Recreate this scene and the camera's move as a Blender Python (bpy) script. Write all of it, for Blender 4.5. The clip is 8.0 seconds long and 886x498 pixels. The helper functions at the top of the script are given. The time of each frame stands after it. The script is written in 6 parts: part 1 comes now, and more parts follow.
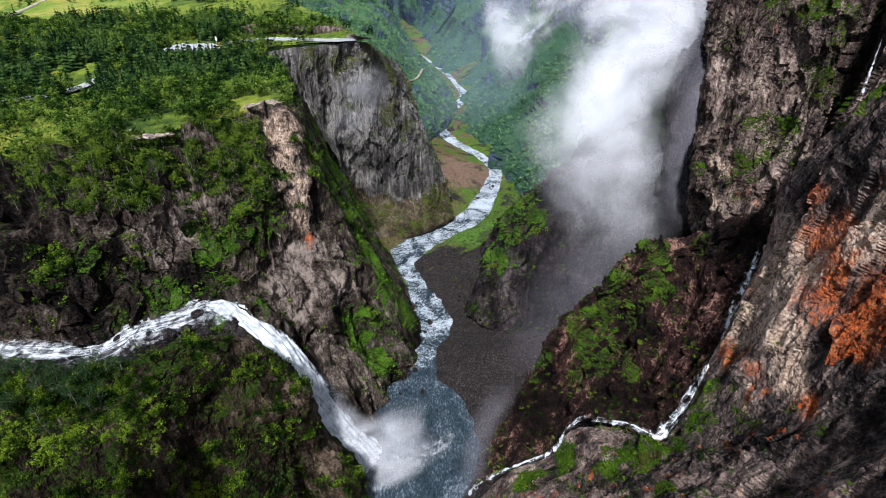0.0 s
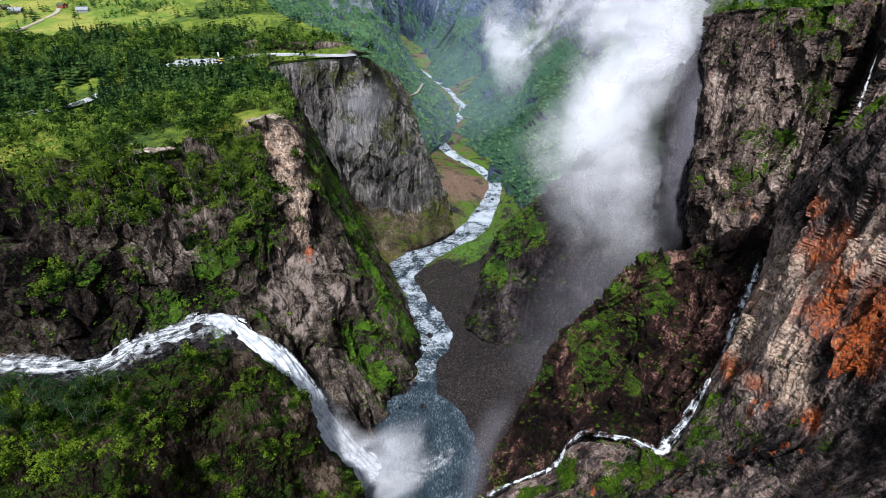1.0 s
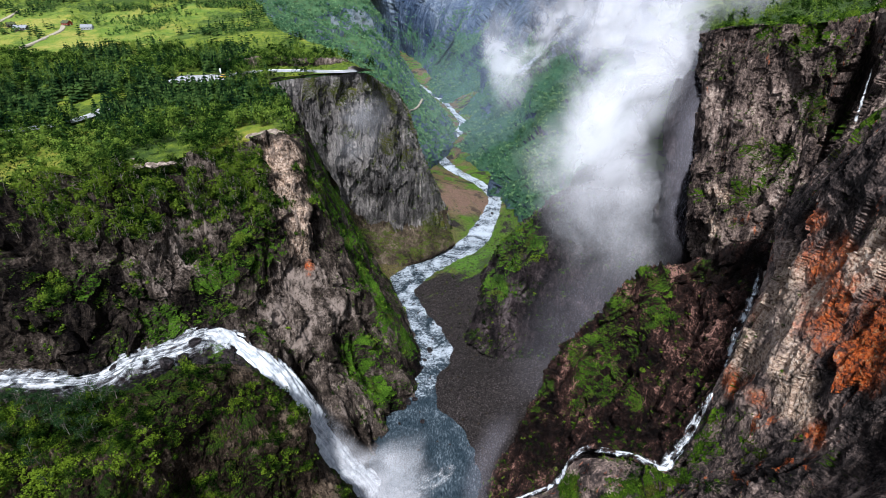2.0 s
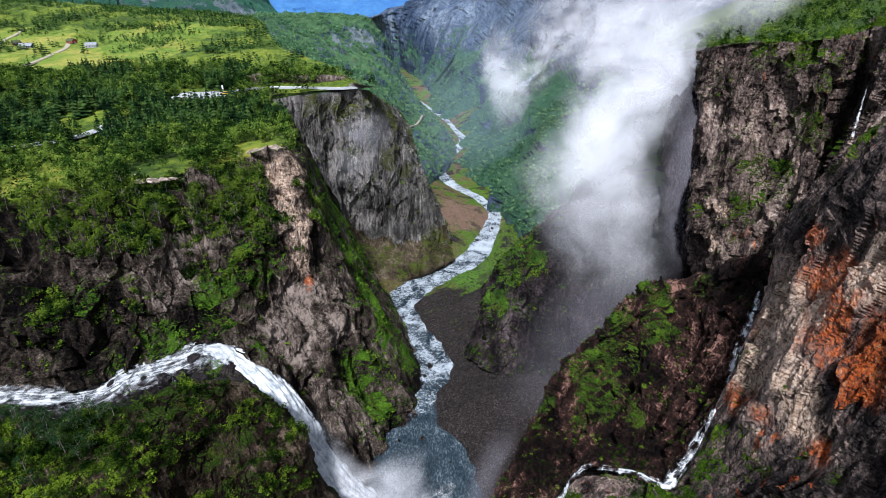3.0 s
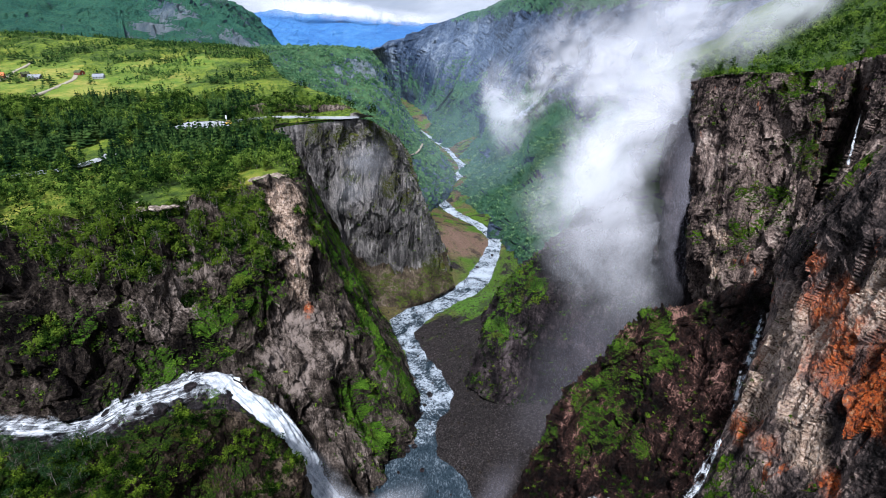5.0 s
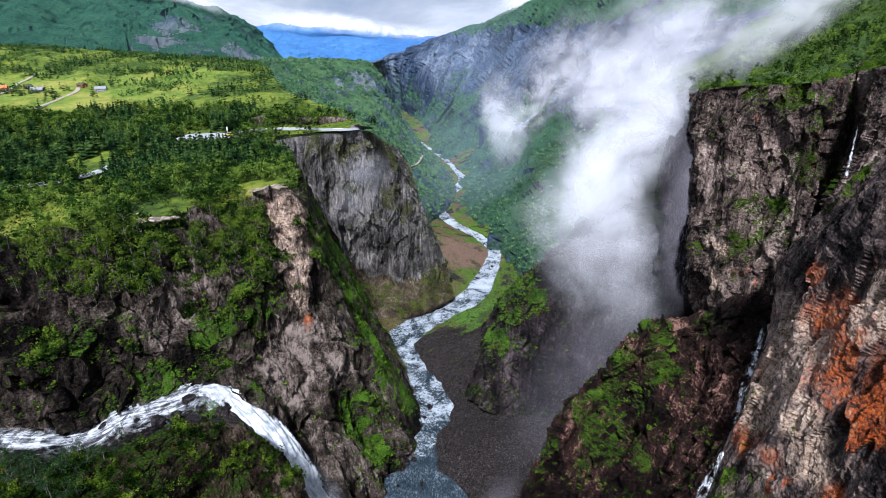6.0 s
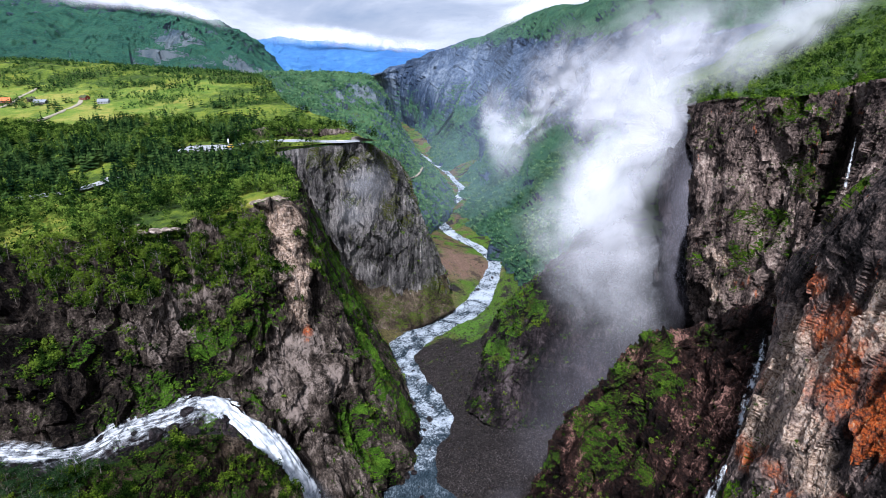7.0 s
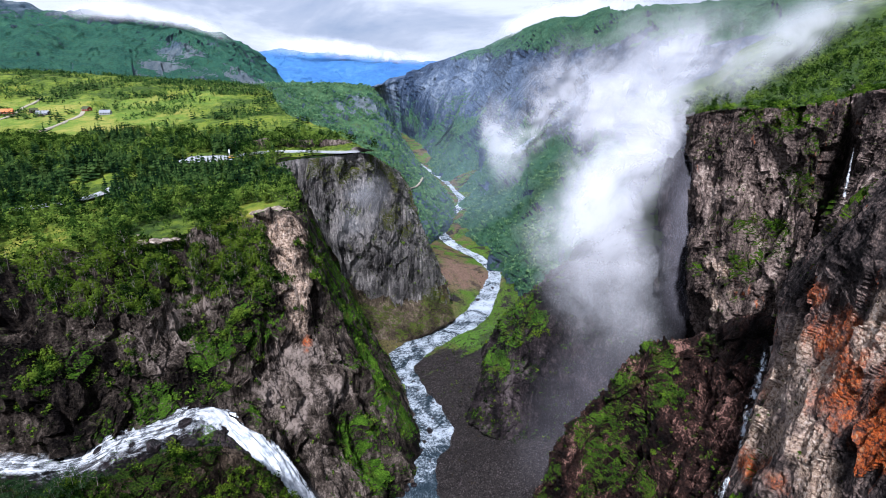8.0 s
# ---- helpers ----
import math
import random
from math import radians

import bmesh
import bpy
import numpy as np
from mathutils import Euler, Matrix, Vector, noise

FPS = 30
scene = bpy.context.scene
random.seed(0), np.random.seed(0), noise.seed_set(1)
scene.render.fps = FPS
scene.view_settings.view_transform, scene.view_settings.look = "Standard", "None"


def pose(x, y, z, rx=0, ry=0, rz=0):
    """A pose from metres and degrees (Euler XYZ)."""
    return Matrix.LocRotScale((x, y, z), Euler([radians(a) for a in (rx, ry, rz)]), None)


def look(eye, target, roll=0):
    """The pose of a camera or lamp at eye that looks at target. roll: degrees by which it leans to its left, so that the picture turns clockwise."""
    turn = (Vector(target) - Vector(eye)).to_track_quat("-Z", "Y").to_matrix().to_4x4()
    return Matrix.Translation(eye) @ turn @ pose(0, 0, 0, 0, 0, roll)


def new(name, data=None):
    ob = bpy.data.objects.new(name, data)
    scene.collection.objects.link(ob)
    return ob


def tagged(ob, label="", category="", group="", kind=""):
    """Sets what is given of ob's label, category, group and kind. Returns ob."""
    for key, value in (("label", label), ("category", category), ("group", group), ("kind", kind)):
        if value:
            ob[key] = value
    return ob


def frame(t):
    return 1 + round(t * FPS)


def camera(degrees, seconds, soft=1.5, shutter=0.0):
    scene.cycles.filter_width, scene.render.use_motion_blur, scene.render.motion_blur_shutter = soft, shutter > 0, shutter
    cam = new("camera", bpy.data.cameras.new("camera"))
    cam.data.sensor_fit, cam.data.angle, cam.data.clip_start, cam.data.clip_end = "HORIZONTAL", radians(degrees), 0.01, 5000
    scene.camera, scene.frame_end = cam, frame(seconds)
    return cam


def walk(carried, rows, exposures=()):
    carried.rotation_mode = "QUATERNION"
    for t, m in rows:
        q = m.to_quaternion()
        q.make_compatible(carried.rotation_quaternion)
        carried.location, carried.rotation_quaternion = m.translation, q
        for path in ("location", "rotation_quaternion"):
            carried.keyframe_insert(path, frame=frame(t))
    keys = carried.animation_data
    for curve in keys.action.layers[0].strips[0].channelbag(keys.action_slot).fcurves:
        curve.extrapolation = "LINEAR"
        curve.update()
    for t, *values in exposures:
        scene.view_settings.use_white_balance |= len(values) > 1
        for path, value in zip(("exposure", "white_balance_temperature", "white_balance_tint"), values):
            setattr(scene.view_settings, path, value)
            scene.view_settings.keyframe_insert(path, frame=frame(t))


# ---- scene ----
# ---- camera and walk ----
cam = camera(83.85, 8.0, soft=0.7)
TILTS = [
    (0.0, -31.50, 0.000, 0.000), (0.5, -30.73, 0.035, -0.019), (1.0, -29.98, 0.042, -0.032),
    (1.5, -29.19, 0.071, -0.058), (3.0, -26.62, 0.134, -0.093), (3.5, -25.74, 0.128, -0.088),
    (4.0, -24.92, 0.164, -0.107), (4.5, -24.17, 0.182, -0.111), (6.0, -22.20, 0.204, -0.126),
    (6.5, -21.55, 0.209, -0.133), (7.0, -20.89, 0.227, -0.128), (7.5, -20.25, 0.235, -0.122),
    (8.0, -19.72, 0.255, -0.138),
]
walk(cam, [(t, pose(0, 0, 260, 90 + p, r, y)) for t, p, r, y in TILTS], exposures=[(0.0, 0.68, 5850, 12), (4.5, 0.64, 5650, 13), (8.0, 0.74, 5550, 16)])

# ---- world, sun, exposure ----
SUN_FROM = Vector((-0.12, -0.58, 0.80)).normalized()
world = bpy.data.worlds.new("overcast_sky")
scene.world = world
world.use_nodes = True


def node(tree, kind, **values):
    """A node with its inputs set by name or index and its settings by attribute."""
    n = tree.nodes.new(kind)
    for key, value in values.items():
        if key.startswith("i_"):
            k = key[2:]
            socket = n.inputs[int(k)] if k.isdigit() else n.inputs[k.replace("_", " ")]
            if isinstance(value, bpy.types.NodeSocket):
                tree.links.new(value, socket)
            else:
                socket.default_value = value
    return n


def maths(tree, op, a, b=0.0, clamp=False):
    n = tree.nodes.new("ShaderNodeMath")
    n.operation, n.use_clamp = op, clamp
    for k, v in enumerate((a, b)):
        if isinstance(v, bpy.types.NodeSocket):
            tree.links.new(v, n.inputs[k])
        else:
            n.inputs[k].default_value = v
    return n.outputs[0]


def mapped(tree, v, lo, hi, to0=0.0, to1=1.0):
    n = tree.nodes.new("ShaderNodeMapRange")
    n.interpolation_type = "SMOOTHSTEP"
    tree.links.new(v, n.inputs[0])
    for k, x in enumerate((lo, hi, to0, to1)):
        n.inputs[k + 1].default_value = x
    return n.outputs[0]


def ramp(tree, v, stops):
    n = tree.nodes.new("ShaderNodeValToRGB")
    tree.links.new(v, n.inputs[0])
    el = n.color_ramp.elements
    while len(el) < len(stops):
        el.new(0.5)
    for e, (x, c) in zip(el, stops):
        e.position, e.color = x, (*c, 1)
    return n.outputs[0]


def blend(tree, fac, a, b, kind="MIX"):
    n = tree.nodes.new("ShaderNodeMix")
    n.data_type, n.blend_type = "RGBA", kind
    for k, v in ((0, fac), (6, a), (7, b)):
        if isinstance(v, bpy.types.NodeSocket):
            tree.links.new(v, n.inputs[k])
        else:
            n.inputs[k].default_value = v if k == 0 else (*v, 1)
    return n.outputs[2]


def scaled(tree, v, s, turn=(0, 0, 0)):
    n = tree.nodes.new("ShaderNodeMapping")
    tree.links.new(v, n.inputs[0])
    n.inputs["Rotation"].default_value = turn
    n.inputs["Scale"].default_value = s
    return n.outputs[0]


def noise_tex(tree, v, s, detail=4.0, rough=0.55, warp=0.0):
    n = tree.nodes.new("ShaderNodeTexNoise")
    tree.links.new(v, n.inputs["Vector"])
    for k, x in (("Scale", s), ("Detail", detail), ("Roughness", rough), ("Distortion", warp)):
        n.inputs[k].default_value = x
    return n.outputs[0]


wt = world.node_tree
wt.nodes.clear()
sky = wt.nodes.new("ShaderNodeTexSky")
sky.sky_type, sky.sun_disc = "NISHITA", False
sky.sun_elevation = math.asin(SUN_FROM.z)
sky.sun_rotation = math.atan2(SUN_FROM.x, SUN_FROM.y)
sky_dir = wt.nodes.new("ShaderNodeTexCoord").outputs["Generated"]
cloud = noise_tex(wt, scaled(wt, sky_dir, (1, 1, 3.2)), 3.2, 7, 0.58, 0.4)
cloud_col = ramp(wt, cloud, [(0.30, (0.60, 0.72, 0.92)), (0.46, (0.98, 1.04, 1.15)), (0.58, (1.55, 1.57, 1.60))])
clear_col = blend(wt, 1.0, sky.outputs[0], (0.10, 0.10, 0.10), "MULTIPLY")
sky_mix = blend(wt, 0.86, clear_col, cloud_col)
wb = node(wt, "ShaderNodeBackground", i_0=sky_mix, i_1=0.41)
wt.links.new(wb.outputs[0], wt.nodes.new("ShaderNodeOutputWorld").inputs[0])

sun = new("sun", bpy.data.lights.new("sun", "SUN"))
sun.data.energy, sun.data.angle, sun.data.color = 5.0, radians(6), (1.0, 0.96, 0.90)
sun.matrix_world = look(SUN_FROM * 500, (0, 0, 0))


# ---- materials ----
def material(name):
    m = bpy.data.materials.new(name)
    m.use_nodes = True
    t = m.node_tree
    t.nodes.clear()
    out = t.nodes.new("ShaderNodeOutputMaterial")
    return m, t, out


def surface(t, out, color, rough=0.85, bump=None, strength=0.5, dist=1.0, spec=0.3, metal=0.0):
    b = node(t, "ShaderNodeBsdfPrincipled", i_Base_Color=color if isinstance(color, bpy.types.NodeSocket) else (*color, 1),
             i_Roughness=rough, i_Metallic=metal)
    b.inputs["Specular IOR Level"].default_value = spec
    if bump is not None:
        n = node(t, "ShaderNodeBump", i_Strength=strength, i_Distance=dist, i_Height=bump)
        t.links.new(n.outputs[0], b.inputs["Normal"])
    t.links.new(b.outputs[0], out.inputs[0])
    return b


def near_place(t, co, place):
    """1 near a place, falling to 0 at its reach: (x, y, z, reach)."""
    d = node(t, "ShaderNodeVectorMath", i_0=co, i_1=place[:3])
    d.operation = "DISTANCE"
    wobble = maths(t, "MULTIPLY", maths(t, "SUBTRACT", noise_tex(t, co, 0.05, 4, 0.6), 0.5), place[3] * 1.2)
    return mapped(t, maths(t, "ADD", d.outputs["Value"], wobble), place[3] * 0.55, place[3], 1.0, 0.0)


def zone(t, co, wobble, places):
    """1 inside any of the places (x, y, z, reach), fading raggedly to 0 outside."""
    best = None
    for x, y, z, reach in places:
        d = node(t, "ShaderNodeVectorMath", i_0=co, i_1=(x, y, z))
        d.operation = "DISTANCE"
        f = maths(t, "DIVIDE", d.outputs["Value"], reach * 1.35)
        best = f if best is None else maths(t, "MINIMUM", best, f)
    return mapped(t, maths(t, "ADD", best, wobble), 0.45, 1.20, 1.0, 0.0)


def rock_material(name, tones, moss=0.5, moss_tones=None, tall=0.12, wet=0.0, size=1.0, lean=0.0, crack=0.7, below=None, above=None,
                  green=(), bare=(), rust=(), cream=(), dark=(), rusty=0.0, dry=0.6):
    """Weathered cliff rock: streaks, blocks and cracks, with moss and grass where it lies flatter and in the green places."""
    m, t, out = material(name)
    co = t.nodes.new("ShaderNodeTexCoord").outputs["Object"]
    up = node(t, "ShaderNodeSeparateXYZ", i_0=t.nodes.new("ShaderNodeNewGeometry").outputs["Normal"]).outputs[2]
    slant = scaled(t, co, (1, 1, tall), (0, lean, 0))
    big = noise_tex(t, co, 0.028 * size, 5, 0.6, 0.6)
    streak = noise_tex(t, slant, 0.22 * size, 6, 0.66, 0.8)
    grain = noise_tex(t, co, 0.9 * size, 8, 0.70)
    fine = noise_tex(t, co, 3.2, 4, 0.65)
    wobble = maths(t, "MULTIPLY", maths(t, "SUBTRACT", noise_tex(t, scaled(t, co, (1, 1, 0.6)), 0.11 * min(1.0, size) ** 0.7, 6, 0.66, 0.6), 0.5), 2.4)
    cells = t.nodes.new("ShaderNodeTexVoronoi")
    t.links.new(scaled(t, co, (1, 1, max(0.3, tall * 2)), (0.15, lean, 0.4)), cells.inputs["Vector"])
    cells.inputs["Scale"].default_value = 0.24 * size
    block_tone = node(t, "ShaderNodeSeparateColor", i_0=cells.outputs["Color"]).outputs[0]
    mix = maths(t, "ADD", maths(t, "MULTIPLY", streak, 0.55), maths(t, "MULTIPLY", grain, 0.45))
    mix = maths(t, "ADD", mix, maths(t, "MULTIPLY", maths(t, "SUBTRACT", big, 0.5), 0.45))
    mix = maths(t, "ADD", mix, maths(t, "MULTIPLY", maths(t, "SUBTRACT", block_tone, 0.5), 0.07))
    if bare:
        bare_zone = zone(t, co, wobble, bare)
        mix = maths(t, "ADD", mix, maths(t, "MULTIPLY", bare_zone, 0.11))
    # dark places lower the tone: dark rock, and recess shade put into the colour
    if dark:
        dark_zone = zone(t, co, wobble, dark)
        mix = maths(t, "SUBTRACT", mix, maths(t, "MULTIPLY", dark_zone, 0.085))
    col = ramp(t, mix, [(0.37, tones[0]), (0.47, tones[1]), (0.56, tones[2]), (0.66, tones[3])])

    def vein(scale, wide, turn, rough=0.6):
        v = noise_tex(t, scaled(t, co, (1, 1, 0.35), turn), scale * size, 5, rough, 0.7)
        return mapped(t, maths(t, "ABSOLUTE", maths(t, "SUBTRACT", v, 0.5)), 0.0, wide)
    split = maths(t, "MINIMUM", vein(0.10, 0.025, (0, lean, 0.5)), vein(0.30, 0.04, (0.3, lean - 0.4, 1.1)))
    split = maths(t, "MAXIMUM", split, mapped(t, big, 0.44, 0.56))
    col = blend(t, maths(t, "MULTIPLY", maths(t, "SUBTRACT", 1.0, split), crack), col, tuple(c * 0.6 for c in tones[0]))
    if rust or rusty:
        warm = noise_tex(t, scaled(t, co, (1, 1, 0.35), (0.2, lean, 0.3)), 0.10, 7, 0.70, 1.4)
        rust_col = ramp(t, noise_tex(t, co, 0.6, 7, 0.70, 0.6), [(0.34, (0.050, 0.024, 0.016)), (0.43, (0.20, 0.055, 0.022)), (0.51, (0.55, 0.105, 0.016)), (0.59, (0.46, 0.17, 0.06)), (0.66, (0.52, 0.34, 0.22))])
        where = mapped(t, warm, 0.60 - 0.1 * rusty, 0.68 - 0.1 * rusty)
        if rust:
            where = maths(t, "MAXIMUM", where if rusty else 0.0, maths(t, "MULTIPLY", zone(t, co, wobble, rust), mapped(t, warm, 0.36, 0.50, 0.15, 1.0)))
        where = maths(t, "MULTIPLY", where, mapped(t, streak, 0.38, 0.55, 0.25, 1.0))
        col = blend(t, maths(t, "MULTIPLY", where, mapped(t, grain, 0.36, 0.52, 0.2, 0.95)), col, rust_col)
    if cream:
        band = noise_tex(t, scaled(t, co, (1.0, 1.0, 0.18), (0.25, lean, 0.0)), 0.20, 7, 0.68, 0.9)
        col = blend(t, maths(t, "MULTIPLY", maths(t, "MULTIPLY", zone(t, co, wobble, cream), mapped(t, band, 0.38, 0.50, 0.25, 1.0)), mapped(t, grain, 0.36, 0.5, 0.2, 1.0)),
                    col, ramp(t, grain, [(0.35, (0.24, 0.14, 0.095)), (0.5, (0.50, 0.36, 0.26)), (0.64, (0.70, 0.58, 0.48))]))
    mt = moss_tones or ((0.010, 0.022, 0.003), (0.030, 0.062, 0.006), (0.085, 0.150, 0.012))
    patch = noise_tex(t, co, 0.07 * min(1.0, size) ** 0.7, 7, 0.68, 0.5)
    small = noise_tex(t, co, 0.55 * min(1.0, size) ** 0.6, 6, 0.70)
    level = maths(t, "ADD", up, maths(t, "MULTIPLY", maths(t, "SUBTRACT", patch, 0.5), 2.4))
    level = maths(t, "ADD", level, maths(t, "MULTIPLY", maths(t, "SUBTRACT", small, 0.5), 1.5))
    if green:
        level = maths(t, "ADD", level, maths(t, "MULTIPLY", zone(t, co, wobble, green), 0.85))
    if bare:
        level = maths(t, "SUBTRACT", level, maths(t, "MULTIPLY", bare_zone, 0.7))
    if dark:
        level = maths(t, "SUBTRACT", level, maths(t, "MULTIPLY", dark_zone, 0.15))
    if below:
        high = node(t, "ShaderNodeSeparateXYZ", i_0=co).outputs[2]
        level = maths(t, "ADD", level, mapped(t, maths(t, "ADD", high, maths(t, "MULTIPLY", maths(t, "SUBTRACT", noise_tex(t, co, 0.006, 5, 0.6), 0.5), 260.0)), below[0], below[1], 0.6, -0.9))
        if above:
            level = maths(t, "ADD", level, mapped(t, maths(t, "ADD", high, maths(t, "MULTIPLY", maths(t, "SUBTRACT", noise_tex(t, co, 0.008, 5, 0.6), 0.5), 120.0)), above[0], above[1], 0.0, 1.6))
    mask = mapped(t, level, 1.02 - moss, 1.22 - moss)
    tuft = noise_tex(t, co, 1.3 * min(1.0, size) ** 0.6, 6, 0.72)
    hue = maths(t, "ADD", maths(t, "MULTIPLY", tuft, 0.6), maths(t, "MULTIPLY", noise_tex(t, co, 0.11 * min(1.0, size) ** 0.6, 4, 0.6), 0.4))
    moss_col = ramp(t, hue, [(0.37, mt[0]), (0.50, mt[1]), (0.64, mt[2])])
    brown = mapped(t, noise_tex(t, co, 0.08, 5, 0.6, 1.0), 0.52, 0.66, 0.0, dry)
    moss_col = blend(t, brown, moss_col, ramp(t, tuft, [(0.38, (0.022, 0.014, 0.005)), (0.62, (0.085, 0.062, 0.016))]))
    col = blend(t, mask, col, moss_col)
    hgt = maths(t, "ADD", maths(t, "MULTIPLY", grain, 1.0), maths(t, "MULTIPLY", fine, 0.3))
    hgt = maths(t, "ADD", hgt, maths(t, "MULTIPLY", split, 0.35 * crack))
    hgt = maths(t, "ADD", hgt, maths(t, "MULTIPLY", streak, 0.8))
    hgt = maths(t, "ADD", hgt, maths(t, "MULTIPLY", maths(t, "MULTIPLY", mask, tuft), 0.9))
    rough = maths(t, "ADD", maths(t, "MULTIPLY", mask, 0.35), 0.6 - 0.3 * wet, True)
    surface(t, out, col, rough, hgt, 1.0, 1.8 / size ** 0.7, 0.04 + 0.22 * wet)
    return m


def ground_cover(name, tones, rock=(0.16, 0.14, 0.12), scale=1.0, bare=0.0, fields=()):
    """Grass, heather and moss over soil, with some bare stone."""
    m, t, out = material(name)
    co = t.nodes.new("ShaderNodeTexCoord").outputs["Object"]
    big = noise_tex(t, co, 0.012 * scale, 6, 0.6, 0.6)
    mid = noise_tex(t, co, 0.11 * scale, 6, 0.65)
    tuft = noise_tex(t, co, 0.9 * scale, 6, 0.7)
    mix = maths(t, "ADD", maths(t, "MULTIPLY", big, 0.45), maths(t, "ADD", maths(t, "MULTIPLY", mid, 0.3), maths(t, "MULTIPLY", tuft, 0.25)))
    col = ramp(t, mix, [(0.36, tones[0]), (0.46, tones[1]), (0.54, tones[2]), (0.64, tones[3])])
    for place in fields:
        grass = ramp(t, mix, [(0.40, (0.055, 0.120, 0.012)), (0.50, (0.125, 0.175, 0.022)), (0.60, (0.27, 0.235, 0.055))])
        col = blend(t, maths(t, "MULTIPLY", near_place(t, co, place), 0.9), col, grass)
    up = node(t, "ShaderNodeSeparateXYZ", i_0=t.nodes.new("ShaderNodeNewGeometry").outputs["Normal"]).outputs[2]
    stone = maths(t, "ADD", maths(t, "MULTIPLY", mid, 0.7), maths(t, "MULTIPLY", up, 0.5))
    stone = mapped(t, stone, 0.50 + bare, 0.60 + bare, 1.0, 0.0)
    col = blend(t, stone, col, blend(t, tuft, tuple(c * 0.4 for c in rock), tuple(c * 1.5 for c in rock)))
    surface(t, out, col, 0.9, maths(t, "ADD", tuft, mid), 0.8, 1.2 / scale, 0.15)
    return m


def valley_floor(name):
    """Dark gravel by the pool, grass and brown scree further down the valley."""
    m, t, out = material(name)
    co = t.nodes.new("ShaderNodeTexCoord").outputs["Object"]
    vor = t.nodes.new("ShaderNodeTexVoronoi")
    t.links.new(co, vor.inputs["Vector"])
    vor.inputs["Scale"].default_value = 1.7
    grit = noise_tex(t, co, 1.1, 6, 0.75)
    stones = ramp(t, maths(t, "ADD", maths(t, "MULTIPLY", node(t, "ShaderNodeSeparateColor", i_0=vor.outputs["Color"]).outputs[0], 0.5), maths(t, "MULTIPLY", grit, 0.5)),
                  [(0.25, (0.006, 0.005, 0.005)), (0.50, (0.017, 0.014, 0.013)), (0.70, (0.036, 0.030, 0.028)), (0.86, (0.13, 0.115, 0.11))])
    xyz = node(t, "ShaderNodeSeparateXYZ", i_0=co)
    patch = noise_tex(t, co, 0.035, 5, 0.6, 0.8)
    level = maths(t, "ADD", patch, mapped(t, xyz.outputs[1], 330, 470, -0.25, 0.08))
    grass = mapped(t, level, 0.46, 0.56)
    tuft = noise_tex(t, co, 0.7, 5, 0.7)
    green = ramp(t, tuft, [(0.35, (0.018, 0.040, 0.006)), (0.5, (0.055, 0.105, 0.012)), (0.66, (0.12, 0.19, 0.022))])
    scree = mapped(t, noise_tex(t, co, 0.03, 5, 0.6, 0.5), 0.46, 0.56)
    brown = ramp(t, tuft, [(0.35, (0.040, 0.024, 0.014)), (0.6, (0.14, 0.088, 0.055))])
    left = mapped(t, maths(t, "SUBTRACT", xyz.outputs[0], maths(t, "MULTIPLY", xyz.outputs[1], 0.12)), -70, -20, 1.0, 0.0)
    green = blend(t, maths(t, "MULTIPLY", scree, maths(t, "ADD", maths(t, "MULTIPLY", left, 0.8), 0.1)), green, brown)
    col = blend(t, grass, stones, green)
    for place, tone in (((38, 452, 4, 42), ((0.030, 0.070, 0.010), (0.10, 0.19, 0.025))), ((30, 620, 2, 62), ((0.060, 0.036, 0.024), (0.20, 0.13, 0.095))),
                        ((-58, 448, 12, 48), ((0.030, 0.030, 0.010), (0.12, 0.095, 0.040)))):
        col = blend(t, maths(t, "MULTIPLY", near_place(t, co, place), mapped(t, patch, 0.36, 0.5, 0.3, 1.0)), col, ramp(t, tuft, [(0.35, tone[0]), (0.62, tone[1])]))
    surface(t, out, col, 0.85, maths(t, "ADD", grit, maths(t, "MULTIPLY", vor.outputs["Distance"], -0.6)), 0.9, 0.9, 0.1)
    return m


GREY = ((0.004, 0.003, 0.003), (0.031, 0.024, 0.019), (0.088, 0.069, 0.056), (0.26, 0.21, 0.178))
VIEW = ((0.036, 0.034, 0.033), (0.122, 0.113, 0.108), (0.225, 0.206, 0.192), (0.40, 0.37, 0.345))
# brown ridge rock; the much lighter last tone paints its wet glints
BROWN_GLINTS = ((0.003, 0.002, 0.002), (0.011, 0.006, 0.005), (0.036, 0.018, 0.014), (0.30, 0.165, 0.13))
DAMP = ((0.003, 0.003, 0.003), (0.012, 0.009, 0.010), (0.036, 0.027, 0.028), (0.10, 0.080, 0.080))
WARM = ((0.013, 0.010, 0.010), (0.098, 0.073, 0.062), (0.25, 0.185, 0.155), (0.52, 0.42, 0.35))
WALL = ((0.009, 0.008, 0.008), (0.066, 0.052, 0.048), (0.21, 0.155, 0.132), (0.50, 0.39, 0.32))
# grey mountain rock with the air's blue haze mixed into its tones
HAZE_BLUE = ((0.020, 0.036, 0.072), (0.044, 0.068, 0.118), (0.088, 0.118, 0.175), (0.20, 0.24, 0.30))
# far rock tones with bluish haze put into the colour
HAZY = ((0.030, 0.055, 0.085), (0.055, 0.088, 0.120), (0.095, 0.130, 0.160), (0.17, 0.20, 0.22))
MOSS = ((0.008, 0.018, 0.002), (0.034, 0.072, 0.005), (0.105, 0.185, 0.010))
LEDGE = ((0.008, 0.021, 0.003), (0.042, 0.095, 0.008), (0.125, 0.228, 0.018))
SCRUB = ((0.007, 0.014, 0.003), (0.022, 0.044, 0.006), (0.070, 0.115, 0.012))
